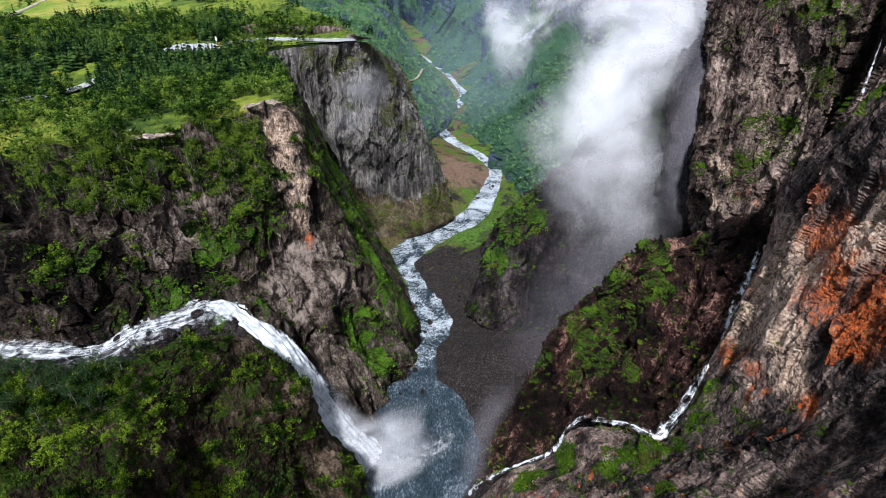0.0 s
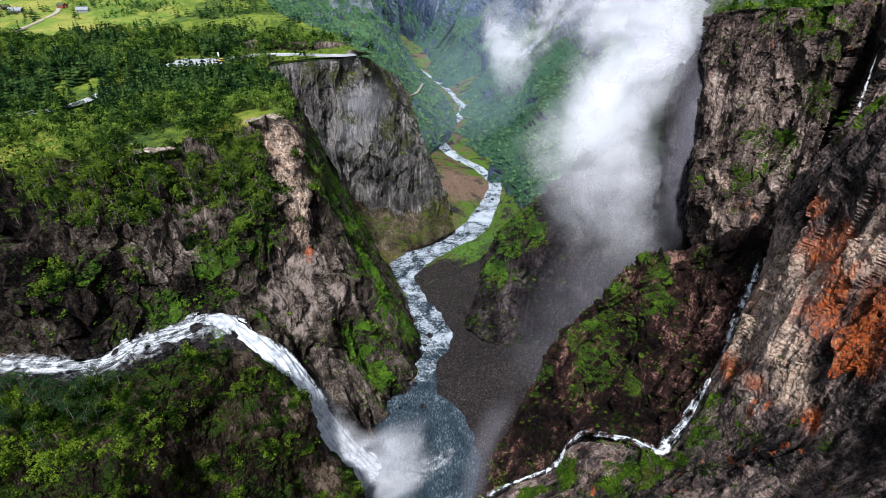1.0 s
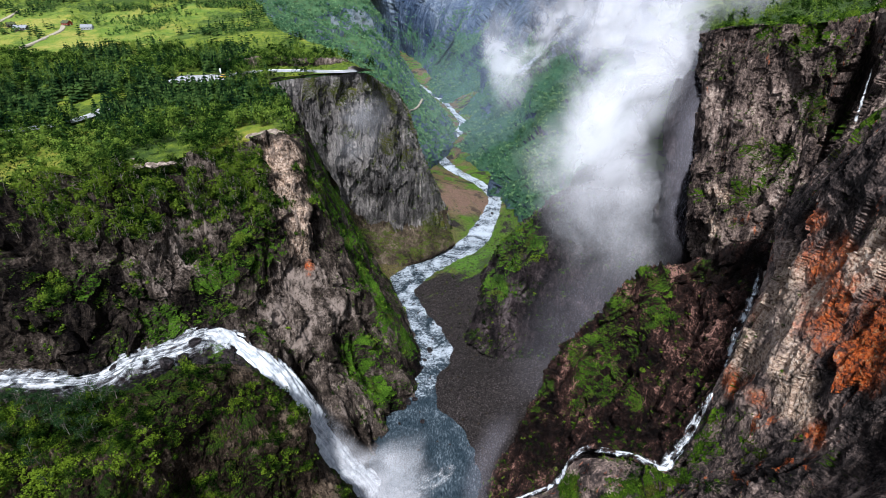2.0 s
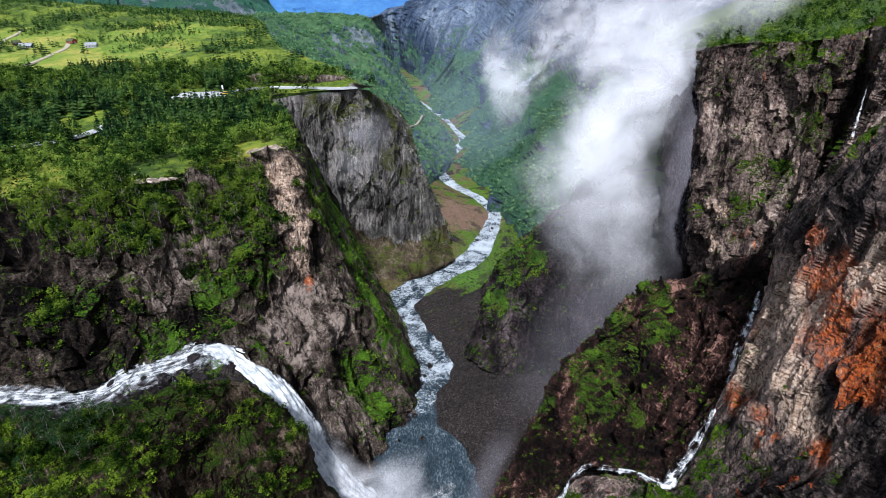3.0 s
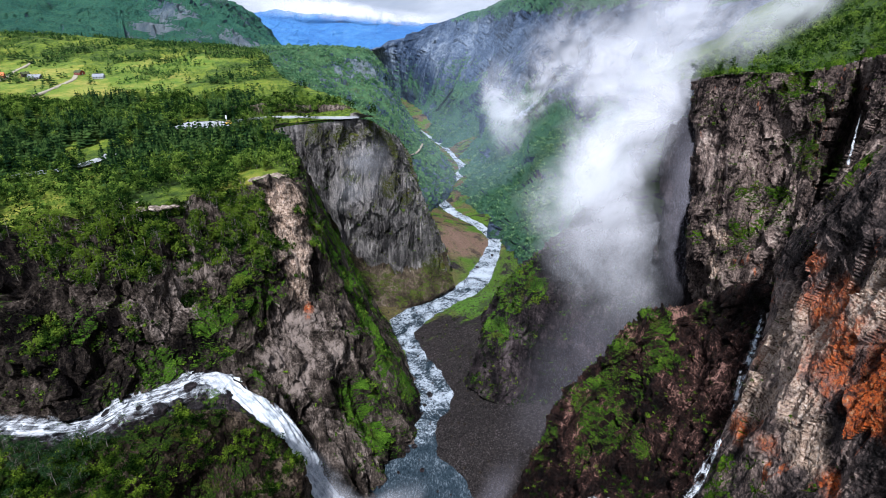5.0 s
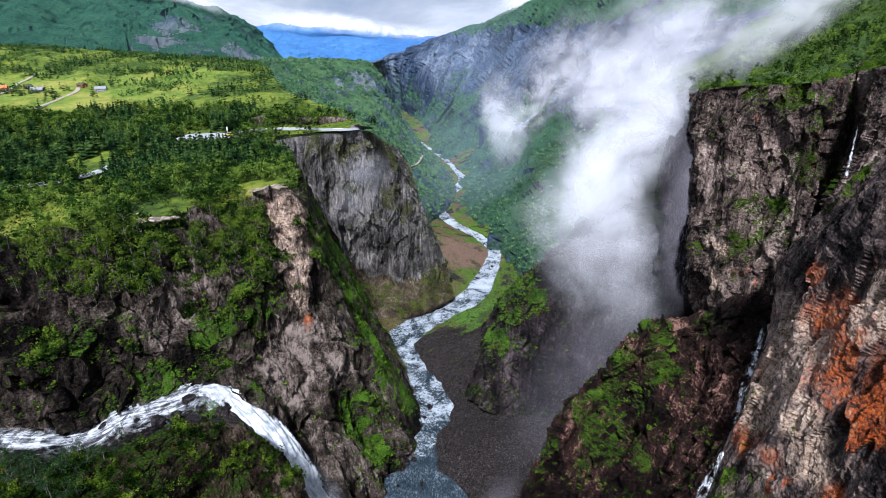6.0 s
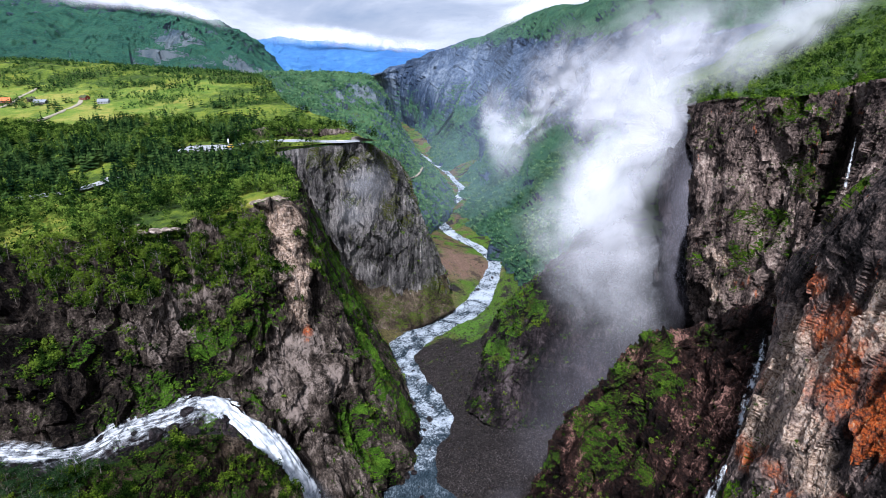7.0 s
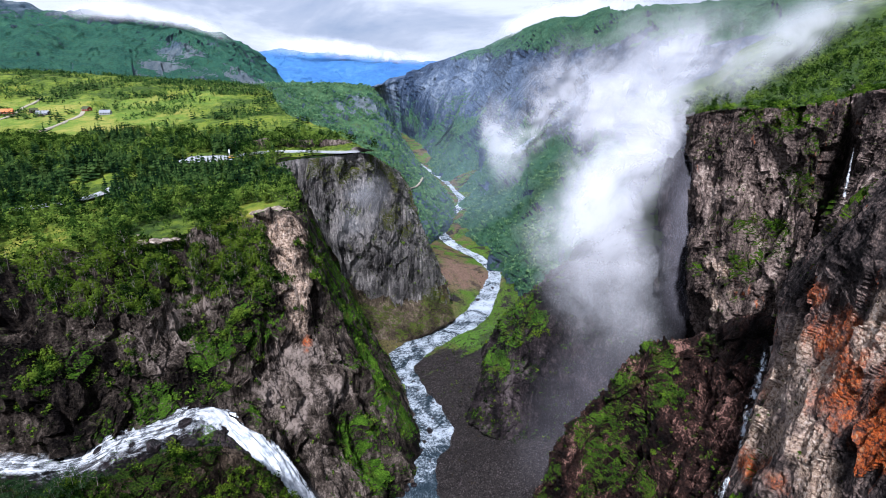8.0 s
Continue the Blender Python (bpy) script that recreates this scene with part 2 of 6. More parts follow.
rock_left = rock_material("left_cliff_rock", GREY, 0.10, LEDGE,
    green=[(-83, 312, 154, 17), (-76, 310, 130, 18), (-69, 318, 100, 19), (-58, 311, 71, 20), (-43, 301, 47, 18), (-29, 297, 20, 12), (-54, 255, 40, 17), (-48, 248, 19, 12),
           (-115, 247, 119, 13), (-132, 239, 107, 12), (-100, 252, 124, 9), (-147, 212, 101, 10), (-185, 216, 119, 9), (-99, 222, 88, 6), (-84, 385, 90, 50)],
    bare=[(-99, 293, 163, 10), (-96, 286, 149, 9), (-91, 275, 133, 9), (-87, 254, 97, 14), (-70, 253, 77, 11), (-97, 237, 89, 12), (-81, 235, 78, 12), (-151, 231, 126, 15), (-144, 251, 141, 10), (-74, 223, 55, 9)],
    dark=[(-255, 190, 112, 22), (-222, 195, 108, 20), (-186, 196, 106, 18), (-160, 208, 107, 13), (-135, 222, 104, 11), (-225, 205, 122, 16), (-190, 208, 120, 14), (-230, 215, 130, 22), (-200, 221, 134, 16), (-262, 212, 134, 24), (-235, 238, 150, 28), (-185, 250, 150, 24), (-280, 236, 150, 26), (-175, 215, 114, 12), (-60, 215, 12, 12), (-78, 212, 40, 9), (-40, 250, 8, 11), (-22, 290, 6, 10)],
    cream=[(-99, 293, 163, 11), (-96, 286, 149, 10), (-91, 275, 133, 9), (-89, 266, 118, 6)],
    rust=[(-83, 264, 106, 2.6), (-83, 263, 101, 2.0), (-47, 311, 61, 2.0)])
rock_view = rock_material("viewpoint_cliff_rock", VIEW, 0.24, ((0.020, 0.028, 0.008), (0.060, 0.072, 0.016), (0.12, 0.12, 0.026)), tall=0.10,
    green=[(-113, 451, 178, 13), (-90, 460, 171, 12), (-64, 466, 175, 14), (-50, 477, 162, 14), (-88, 462, 133, 8), (-53, 480, 125, 11), (-40, 487, 105, 8), (-34, 558, 116, 22), (-9, 497, 23, 14)],
    dark=[(-50, 480, 51, 18), (-62, 478, 80, 8)])
rock_ridge = rock_material("wet_brown_rock", BROWN_GLINTS, -0.10, MOSS, wet=0.25, lean=-0.6, tall=0.2,
    green=[(109, 234, 115, 8), (114, 219, 119, 9), (131, 217, 132, 7), (110, 213, 109, 9), (99, 228, 102, 8), (88, 223, 81, 10), (78, 218, 71, 9), (86, 207, 69, 14), (79, 203, 52, 9), (103, 209, 90, 7), (95, 181, 78, 5), (59, 217, 53, 7), (54, 206, 41, 5)])
rock_wall = rock_material("rusty_rock", WALL, -0.02, MOSS, lean=-0.3, tall=0.22, rusty=0.15,
    rust=[(122, 134, 180, 9), (117, 122, 174, 12), (119, 115, 178, 13), (117, 107, 173, 10), (115, 111, 168, 7), (120, 116, 189, 6), (123, 148, 191, 4), (113, 140, 125, 6), (124, 159, 147, 6), (115, 105, 137, 4), (113, 132, 132, 6)],
    cream=[(123, 152, 165, 10), (117, 136, 159, 8), (112, 125, 152, 7), (114, 117, 145, 6), (113, 115, 140, 5), (118, 118, 191, 6), (122, 123, 195, 7), (120, 130, 172, 5), (124, 154, 151, 10), (116, 146, 138, 9), (112, 136, 142, 7)],
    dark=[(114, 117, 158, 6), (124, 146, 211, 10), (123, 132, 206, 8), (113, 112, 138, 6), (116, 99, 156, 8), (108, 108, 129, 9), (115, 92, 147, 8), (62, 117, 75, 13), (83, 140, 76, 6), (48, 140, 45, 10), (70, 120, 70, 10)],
    green=[(84, 128, 84, 9), (99, 136, 86, 8), (58, 150, 55, 9), (70, 126, 72, 6), (40, 145, 42, 7), (104, 133, 103, 8), (82, 108, 92, 4), (105, 135, 107, 9), (108, 129, 122, 5), (109, 123, 118, 6), (102, 132, 99, 6), (108, 116, 119, 4), (111, 108, 134, 3), (111, 97, 139, 3), (130, 172, 170, 3), (140, 163, 218, 6), (141, 170, 207, 4)])
rock_upper = rock_material("upper_cliff_rock", WARM, 0.14, MOSS, tall=0.16, rusty=-0.25,
    green=[(169, 233, 210, 10), (173, 228, 206, 8), (165, 238, 179, 11), (167, 235, 185, 7), (159, 241, 164, 7), (141, 261, 153, 7), (168, 241, 235, 10), (174, 233, 228, 6), (155, 253, 239, 6), (156, 249, 183, 4)],
    cream=[(153, 248, 141, 6), (150, 251, 157, 5), (157, 246, 132, 4)],
    # the last four dark places paint the cleft's shade into the rock
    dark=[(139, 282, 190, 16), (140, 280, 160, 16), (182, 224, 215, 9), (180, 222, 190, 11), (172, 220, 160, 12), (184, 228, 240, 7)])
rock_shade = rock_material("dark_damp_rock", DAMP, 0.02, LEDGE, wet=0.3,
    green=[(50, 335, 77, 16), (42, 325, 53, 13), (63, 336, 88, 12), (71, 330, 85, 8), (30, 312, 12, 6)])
rock_talus = rock_material("talus_slope", ((0.020, 0.015, 0.011), (0.050, 0.038, 0.026), (0.10, 0.076, 0.052), (0.20, 0.16, 0.12)), 0.35, ((0.022, 0.034, 0.008), (0.060, 0.080, 0.016), (0.11, 0.125, 0.024)))
rock_mound = rock_material("mossy_mound_rock", ((0.004, 0.003, 0.002), (0.015, 0.010, 0.007), (0.045, 0.032, 0.022), (0.15, 0.112, 0.080)), 0.40, SCRUB, bare=[(-70, 171, 79, 12), (-67, 175, 55, 10), (-95, 178, 96, 8), (-112, 172, 104, 7), (-60, 162, 40, 10)])
# rock and greens here are both shifted blue to show haze
far_rock = rock_material("far_rock_haze_tint", HAZE_BLUE, 0.36, ((0.030, 0.078, 0.056), (0.060, 0.138, 0.082), (0.105, 0.195, 0.105)), size=0.10, tall=0.22, below=(90, 240), above=(285, 330), lean=0.3, dry=0.2)
# valley side and hill: greens hold painted haze, bluer than near moss
far_hazed_green = rock_material("hazed_wooded_slope", HAZY, 0.66, bare=[(-215, 955, 203, 9), (-193, 988, 200, 10), (-157, 1032, 203, 14), (-137, 1043, 185, 14), (-282, 877, 215, 8)], moss_tones=((0.036, 0.085, 0.045), (0.075, 0.155, 0.072), (0.125, 0.215, 0.090)), size=0.3, dry=0.4)
hill_hazed_green = rock_material("far_hill", HAZY, 0.34, bare=[(-979, 1853, 289, 90), (-865, 1886, 263, 90), (-774, 2044, 234, 80), (-1044, 2119, 332, 70), (-690, 2150, 215, 70)], moss_tones=((0.022, 0.072, 0.060), (0.042, 0.125, 0.085), (0.080, 0.185, 0.105)), size=0.05, tall=0.5, below=(420, 620), dry=0.3, crack=0.3)
# Base colour carries the blue of distance haze, not of the rock.
peak_haze_blue = rock_material("distant_mountain_haze_blue", ((0.060, 0.17, 0.43), (0.072, 0.20, 0.47), (0.085, 0.235, 0.51), (0.13, 0.29, 0.55)), -3.0, size=0.02, tall=0.6, crack=0.0)
heath = ground_cover("shoulder_heath", ((0.008, 0.020, 0.005), (0.022, 0.045, 0.008), (0.05, 0.085, 0.012), (0.12, 0.13, 0.03)))
meadow = ground_cover("plateau_meadow", ((0.010, 0.022, 0.005), (0.034, 0.062, 0.008), (0.11, 0.15, 0.013), (0.23, 0.20, 0.035)), fields=[(-420, 640, 203, 120), (-620, 720, 208, 150), (-420, 800, 215, 110)])
gravel = valley_floor("valley_floor")


# ---- noise for shapes ----
_rng = np.random.RandomState(7)
PERM = np.tile(_rng.permutation(256), 3)
GRADS = _rng.normal(size=(256, 3))
GRADS /= np.linalg.norm(GRADS, axis=1)[:, None]


def perlin(p):
    p = np.asarray(p, float)
    i = np.floor(p).astype(int)
    f = p - i
    i &= 255
    u = f * f * f * (f * (f * 6 - 15) + 10)
    total = 0
    for dx in (0, 1):
        wx = u[:, 0] if dx else 1 - u[:, 0]
        hx = PERM[i[:, 0] + dx]
        for dy in (0, 1):
            wy = u[:, 1] if dy else 1 - u[:, 1]
            hy = PERM[hx + i[:, 1] + dy]
            for dz in (0, 1):
                wz = u[:, 2] if dz else 1 - u[:, 2]
                g = GRADS[PERM[hy + i[:, 2] + dz]]
                d = g[:, 0] * (f[:, 0] - dx) + g[:, 1] * (f[:, 1] - dy) + g[:, 2] * (f[:, 2] - dz)
                total = total + wx * wy * wz * d
    return total * 1.5


def fbm(p, octaves=4, gain=0.5):
    total, amp = 0, 1.0
    for k in range(octaves):
        total = total + amp * perlin(p * 2.03 ** k + 17.3 * k)
        amp *= gain
    return total


# ---- shapes ----
def curve_through(points, n):
    """n points on a smooth curve through the given ones."""
    p = np.asarray(points, float)
    p = np.vstack([2 * p[0] - p[1], p, 2 * p[-1] - p[-2]])
    s = np.linspace(0, len(p) - 3 - 1e-9, n)
    k = s.astype(int)
    f = (s - k)[:, None]
    a, b, c, d = p[k], p[k + 1], p[k + 2], p[k + 3]
    return 0.5 * (2 * b + (c - a) * f + (2 * a - 5 * b + 4 * c - d) * f ** 2 + (3 * b - a - 3 * c + d) * f ** 3)


def loft(rails, nu, nv):
    """A grid of points, nv by nu, over a smooth skin through the rails."""
    rows = np.stack([curve_through(r, nu) for r in rails])
    return np.stack([curve_through(rows[:, k], nv) for k in range(nu)], axis=1)


def normals(g):
    du, dv = np.gradient(g, axis=1), np.gradient(g, axis=0)
    n = np.cross(du, dv)
    return n / (np.linalg.norm(n, axis=2)[..., None] + 1e-9)


def mesh_object(name, verts, faces, mat, smooth=False):
    me = bpy.data.meshes.new(name)
    verts = np.asarray(verts, np.float32)
    faces = np.asarray(faces, np.int32)
    k = faces.shape[1]
    me.vertices.add(len(verts))
    me.vertices.foreach_set("co", verts.ravel())
    me.loops.add(faces.size)
    me.loops.foreach_set("vertex_index", faces.ravel())
    me.polygons.add(len(faces))
    me.polygons.foreach_set("loop_start", np.arange(0, faces.size, k, dtype=np.int32))
    me.polygons.foreach_set("loop_total", np.full(len(faces), k, np.int32))
    me.polygons.foreach_set("use_smooth", np.full(len(faces), smooth))
    me.update(calc_edges=True)
    me.validate()
    me.materials.append(mat)
    return new(name, me)


def grid_faces(nv, nu):
    k = np.arange(nv * nu).reshape(nv, nu)
    return np.stack([k[:-1, :-1], k[:-1, 1:], k[1:, 1:], k[1:, :-1]], axis=-1).reshape(-1, 4)


def facets(p, seed=0):
    """Angular blocks: each cell of a jittered lattice is a tilted plane of its own."""
    i = np.floor(p).astype(int)
    best = np.full(len(p), 1e9)
    value = np.zeros(len(p))
    table = np.random.RandomState(seed + 3).uniform(-1, 1, size=(256, 7))
    for dx in (-1, 0, 1):
        for dy in (-1, 0, 1):
            for dz in (-1, 0, 1):
                c = i + np.array([dx, dy, dz])
                h = PERM[PERM[PERM[c[:, 0] & 255] + (c[:, 1] & 255)] + (c[:, 2] & 255)]
                r = table[h]
                e = p - (c + 0.5 + 0.45 * r[:, :3])
                dist = (e * e).sum(axis=1)
                near = dist < best
                best = np.where(near, dist, best)
                value = np.where(near, 0.7 * r[:, 3] + 0.9 * (e * r[:, 4:]).sum(axis=1), value)
    return value


def rocky(g, bulge=3.0, rib=3.0, block=2.2, stone=0.9, crumb=0.35, lean=0.0, tall=2.2, size=1.0, face=None, calm=None, swell=0.0):
    """Breaks a smooth skin into buttresses, ribs, blocks and rubble, along its normals."""
    n = normals(g)
    if face is not None:
        n = n * np.sign((n * np.asarray(face)).sum(axis=2).mean())
    p = g.reshape(-1, 3) / size
    q = p + 3.0 * np.stack([fbm(p / 20 + 50, 3), fbm(p / 20 + 90, 3), fbm(p / 20 + 130, 3)], axis=1)
    c, s = math.cos(lean), math.sin(lean)
    q = np.stack([q[:, 0] * c + q[:, 2] * s, q[:, 1], -q[:, 0] * s + q[:, 2] * c], axis=1)
    d = swell + bulge * fbm(p / 42, 3)
    d -= rib * np.abs(perlin(q / np.array([24, 24, 24 * tall]))) * 2.0 - rib * 0.5
    d += block * facets(q / np.array([9.0, 9.0, 9.0 * tall]), 1)
    d += stone * facets(q / np.array([3.4, 3.4, 3.0 * tall]), 2)
    d += crumb * facets(q / np.array([1.4, 1.4, 1.7]), 5) + 0.4 * crumb * perlin(p / 0.9)
    d = d.reshape(g.shape[:2]) * size
    if calm is not None:
        d = d * calm(*np.meshgrid(np.linspace(0, 1, g.shape[1]), np.linspace(0, 1, g.shape[0])))
    return g + n * d[..., None]


def cliff(name, rails, nu, nv, mat, label, face, soft_faces=False, **relief):
    g = rocky(loft(rails, nu, nv), face=face, **relief)
    ob = mesh_object(name, g.reshape(-1, 3), grid_faces(*g.shape[:2]), mat, soft_faces)
    tagged(ob, label, "cliff", kind="structure")
    return ob, g


# ---- the lie of the land: rims, ledges and feet of the rock masses ----
LEFT_RIM = [(-280, 246, 159), (-244, 257, 158), (-207, 265, 164), (-170, 275, 168), (-137, 292, 171), (-117, 296, 175), (-106, 301, 177), (-98, 302, 178), (-95, 307, 176), (-96, 319, 171), (-122, 411, 165), (-137, 449, 170)]
LEFT_UPPER = [(-263, 214, 139), (-228, 223, 137), (-194, 230, 140), (-161, 246, 144), (-131, 261, 142), (-113, 266, 144), (-102, 269, 139), (-92, 276, 136), (-86, 291, 133), (-80, 312, 128), (-101, 405, 117), (-121, 457, 107)]
LEFT_MID = [(-257, 199, 125), (-224, 208, 123), (-189, 210, 121), (-159, 224, 123), (-129, 241, 120), (-109, 241, 116), (-94, 239, 95), (-80, 242, 80), (-68, 268, 75), (-54, 301, 71), (-78, 396, 65), (-105, 460, 53)]
LEFT_LOW = [(-255, 189, 113), (-222, 197, 109), (-186, 197, 106), (-160, 210, 107), (-127, 228, 106), (-106, 226, 100), (-88, 221, 66), (-67, 220, 45), (-50, 246, 34), (-34, 298, 28), (-59, 392, 29), (-86, 456, 9)]
LEFT_FOOT = [(-252, 179, 100), (-221, 186, 93), (-184, 185, 90), (-161, 199, 91), (-126, 218, 94), (-100, 209, 84), (-76, 208, 33), (-52, 210, 1), (-36, 232, -4), (-16, 295, -4), (-51, 400, 2), (-77, 458, -27)]
CLIFF_RIM = [(-144, 425, 187), (-133, 442, 187), (-113, 450, 188), (-90, 456, 189), (-69, 462, 189), (-51, 500, 168), (-55, 600, 146), (-71, 700, 135)]
CLIFF_UPPER = [(-136, 435, 168), (-126, 448, 161), (-108, 456, 159), (-86, 462, 160), (-64, 470, 159), (-41, 505, 135), (-44, 610, 112), (-66, 700, 98)]
CLIFF_MID = [(-118, 450, 115), (-110, 462, 111), (-96, 468, 103), (-78, 474, 98), (-50, 482, 101), (-26, 512, 91), (-32, 620, 60), (-53, 710, 39)]
CLIFF_LOW = [(-105, 465, 69), (-99, 476, 61), (-85, 480, 60), (-62, 485, 54), (-35, 492, 58), (-10, 518, 47), (-18, 625, 19), (-38, 715, -6)]
CLIFF_FOOT = [(-100, 470, 39), (-93, 480, 31), (-76, 482, 21), (-49, 484, 9), (-21, 495, 12), (4, 522, 9), (-7, 630, -7), (-30, 720, -26)]
PLATEAU_1 = [(-378, 336, 167), (-323, 365, 168), (-272, 370, 170), (-215, 365, 172), (-172, 362, 174), (-143, 363, 175), (-125, 362, 176), (-111, 367, 176)]
PLATEAU_1B = [(-456, 412, 181), (-360, 421, 181), (-291, 423, 182), (-222, 422, 183), (-192, 429, 184), (-170, 432, 186), (-157, 437, 187), (-145, 439, 188)]
PLATEAU_2 = [(-475, 424, 184), (-365, 431, 185), (-296, 432, 186), (-225, 432, 187), (-182, 442, 188), (-137, 449, 189), (-89, 455, 190), (-65, 461, 190)]
PLATEAU_3 = [(-708, 614, 192), (-513, 586, 193), (-406, 574, 194), (-289, 536, 195), (-207, 510, 195), (-143, 487, 196), (-97, 473, 196), (-72, 450, 196)]
PLATEAU_4 = [(-817, 720, 211), (-613, 710, 206), (-488, 700, 206), (-344, 644, 205), (-263, 620, 204), (-201, 600, 203), (-151, 575, 201), (-118, 552, 199)]
PLATEAU_5 = [(-1007, 900, 235), (-748, 880, 229), (-592, 860, 225), (-446, 830, 221), (-356, 790, 218), (-297, 770, 215), (-257, 750, 213), (-223, 720, 210)]
PLATEAU_6 = [(-1327, 1200, 266), (-964, 1150, 264), (-748, 1100, 255), (-585, 1080, 245), (-483, 1060, 239), (-418, 1040, 236), (-367, 1020, 232), (-317, 1000, 229)]
PLATEAU_7 = [(-1427, 1900, 236), (-1064, 1850, 234), (-848, 1800, 225), (-685, 1780, 215), (-583, 1760, 209), (-518, 1740, 206), (-467, 1720, 202), (-417, 1700, 199)]
FARLEFT_RIM = [(-338, 1000, 231), (-254, 1060, 231), (-170, 1110, 229), (-159, 1160, 220), (-182, 1400, 197)]
FARLEFT_BASE = [(-147, 590, 79), (-63, 630, 14), (-19, 770, -44), (30, 990, -75), (-32, 1410, -91)]
FARLEFT_TOP = [(-488, 1350, 227), (-404, 1410, 227), (-320, 1460, 225), (-309, 1510, 216), (-332, 1750, 193)]
FARLEFT_MID = [(-266, 800, 205), (-207, 930, 186), (-138, 1030, 178), (-105, 1090, 146), (-122, 1380, 97)]
FARLEFT_LOW = [(-194, 690, 183), (-135, 790, 151), (-88, 890, 103), (-56, 1050, 72), (-57, 1400, -0)]
FARLEFT_FOOT = [(-153, 600, 149), (-69, 640, 84), (-25, 780, 26), (24, 1000, -5), (-38, 1420, -21)]
FARRIGHT_FOOT = [(96, 470, 13), (100, 570, 10), (88, 720, 2), (32, 920, -16), (62, 1100, -26), (35, 1260, -26), (-23, 1480, -22), (-75, 1800, -54), (-221, 2400, -103), (-420, 3000, -150)]
FARRIGHT_LOW = [(140, 500, 54), (145, 600, 53), (130, 750, 45), (109, 900, 39), (109, 1060, 37), (98, 1240, 29), (32, 1480, 22), (-63, 1800, 7), (-230, 2400, 16), (-440, 3000, -30)]
FARRIGHT_MID = [(245, 570, 133), (235, 680, 124), (217, 830, 123), (194, 960, 129), (175, 1120, 133), (144, 1300, 134), (67, 1540, 136), (-63, 1880, 149), (-270, 2450, 150), (-500, 3050, 60)]
FARRIGHT_HIGH = [(364, 640, 237), (346, 760, 249), (320, 900, 261), (290, 1040, 269), (257, 1200, 275), (207, 1380, 273), (123, 1630, 256), (-43, 1960, 236), (-315, 2500, 179), (-560, 3100, 110)]
FARRIGHT_CREST = [(564, 760, 359), (518, 880, 367), (444, 1020, 376), (386, 1160, 381), (317, 1320, 386), (252, 1500, 382), (148, 1750, 347), (-1, 2060, 302), (-355, 2600, 193), (-640, 3150, 140)]
FARRIGHT_BACK = [(714, 1260, 339), (668, 1380, 347), (594, 1520, 356), (536, 1660, 361), (467, 1820, 366), (402, 2000, 362), (298, 2250, 327), (149, 2560, 282), (-205, 3100, 173), (-500, 3600, 120)]
SHADE_CREST = [(38, 365, 37), (46, 352, 69), (64, 350, 95), (92, 348, 117), (123, 345, 127), (169, 340, 134), (229, 340, 138)]
SHADE_UPPER = [(33, 350, 29), (40, 338, 59), (59, 333, 79), (86, 330, 98), (122, 328, 108), (168, 325, 116), (226, 325, 122)]
SHADE_MID = [(27, 335, 19), (34, 325, 43), (52, 318, 58), (84, 314, 71), (122, 312, 81), (167, 310, 94), (225, 310, 103)]
SHADE_LOW = [(23, 325, 12), (29, 313, 24), (45, 304, 34), (76, 298, 41), (114, 295, 51), (160, 295, 68), (221, 295, 89)]
SHADE_FOOT = [(19, 318, 6), (25, 304, 9), (42, 290, 9), (73, 276, 15), (109, 264, 28), (145, 270, 58), (208, 270, 86)]
SHADE_BACK = [(78, 455, 7), (86, 442, 39), (104, 440, 65), (132, 438, 87), (163, 435, 97), (209, 430, 104), (269, 430, 108)]
RIDGE_CREST = [(24, 172, 5), (41, 200, 21), (60, 220, 47), (78, 232, 64), (93, 235, 83), (106, 235, 111), (114, 232, 119), (127, 228, 121), (136, 222, 133), (146, 212, 142), (152, 200, 151)]
RIDGE_UPPER = [(25, 169, 6), (44, 190, 23), (63, 208, 45), (81, 216, 65), (96, 218, 82), (106, 218, 103), (114, 216, 114), (123, 212, 117), (131, 206, 128), (139, 199, 138), (147, 194, 150)]
RIDGE_LOW = [(20, 166, 2), (40, 172, 25), (61, 175, 39), (75, 178, 58), (89, 175, 70), (102, 166, 75), (106, 164, 85), (112, 166, 98), (119, 170, 111), (131, 178, 127), (141, 187, 149)]
RIDGE_FOOT = [(17, 163, 2), (36, 160, 29), (54, 157, 44), (62, 160, 62), (78, 154, 71), (95, 144, 72), (100, 144, 82), (106, 146, 91), (111, 150, 110), (126, 165, 125), (139, 182, 144)]
RIDGE_BACK = [(49, 217, -65), (66, 245, -49), (85, 265, -23), (103, 277, -6), (118, 280, 13), (131, 280, 41), (139, 277, 49), (152, 273, 51), (161, 267, 63), (171, 257, 72), (177, 245, 81)]
WALL_A = [(151, 196, 159), (132, 165, 192), (130, 156, 211), (133, 150, 221), (141, 140, 236)]
WALL_B = [(138, 180, 148), (126, 150, 173), (123, 135, 190), (123, 125, 202), (125.9, 110, 214.8)]
WALL_C = [(123, 163, 127), (117, 138, 152), (114.5, 120, 172.8), (117.8, 108, 185.2), (118.1, 92, 199.3)]
WALL_D = [(110, 149, 110), (110, 130, 130), (113, 112, 150.5), (118.1, 98, 168.3), (118.9, 84, 184.8)]
WALL_E = [(96, 143, 71), (101, 128, 92), (107.7, 108, 123.9), (117.3, 88, 153.6), (115.7, 74, 174.2)]
WALL_F = [(80, 150, 72), (81, 126, 84), (95.8, 100, 112.9), (107.2, 74, 152.3), (106.2, 62, 171.6)]
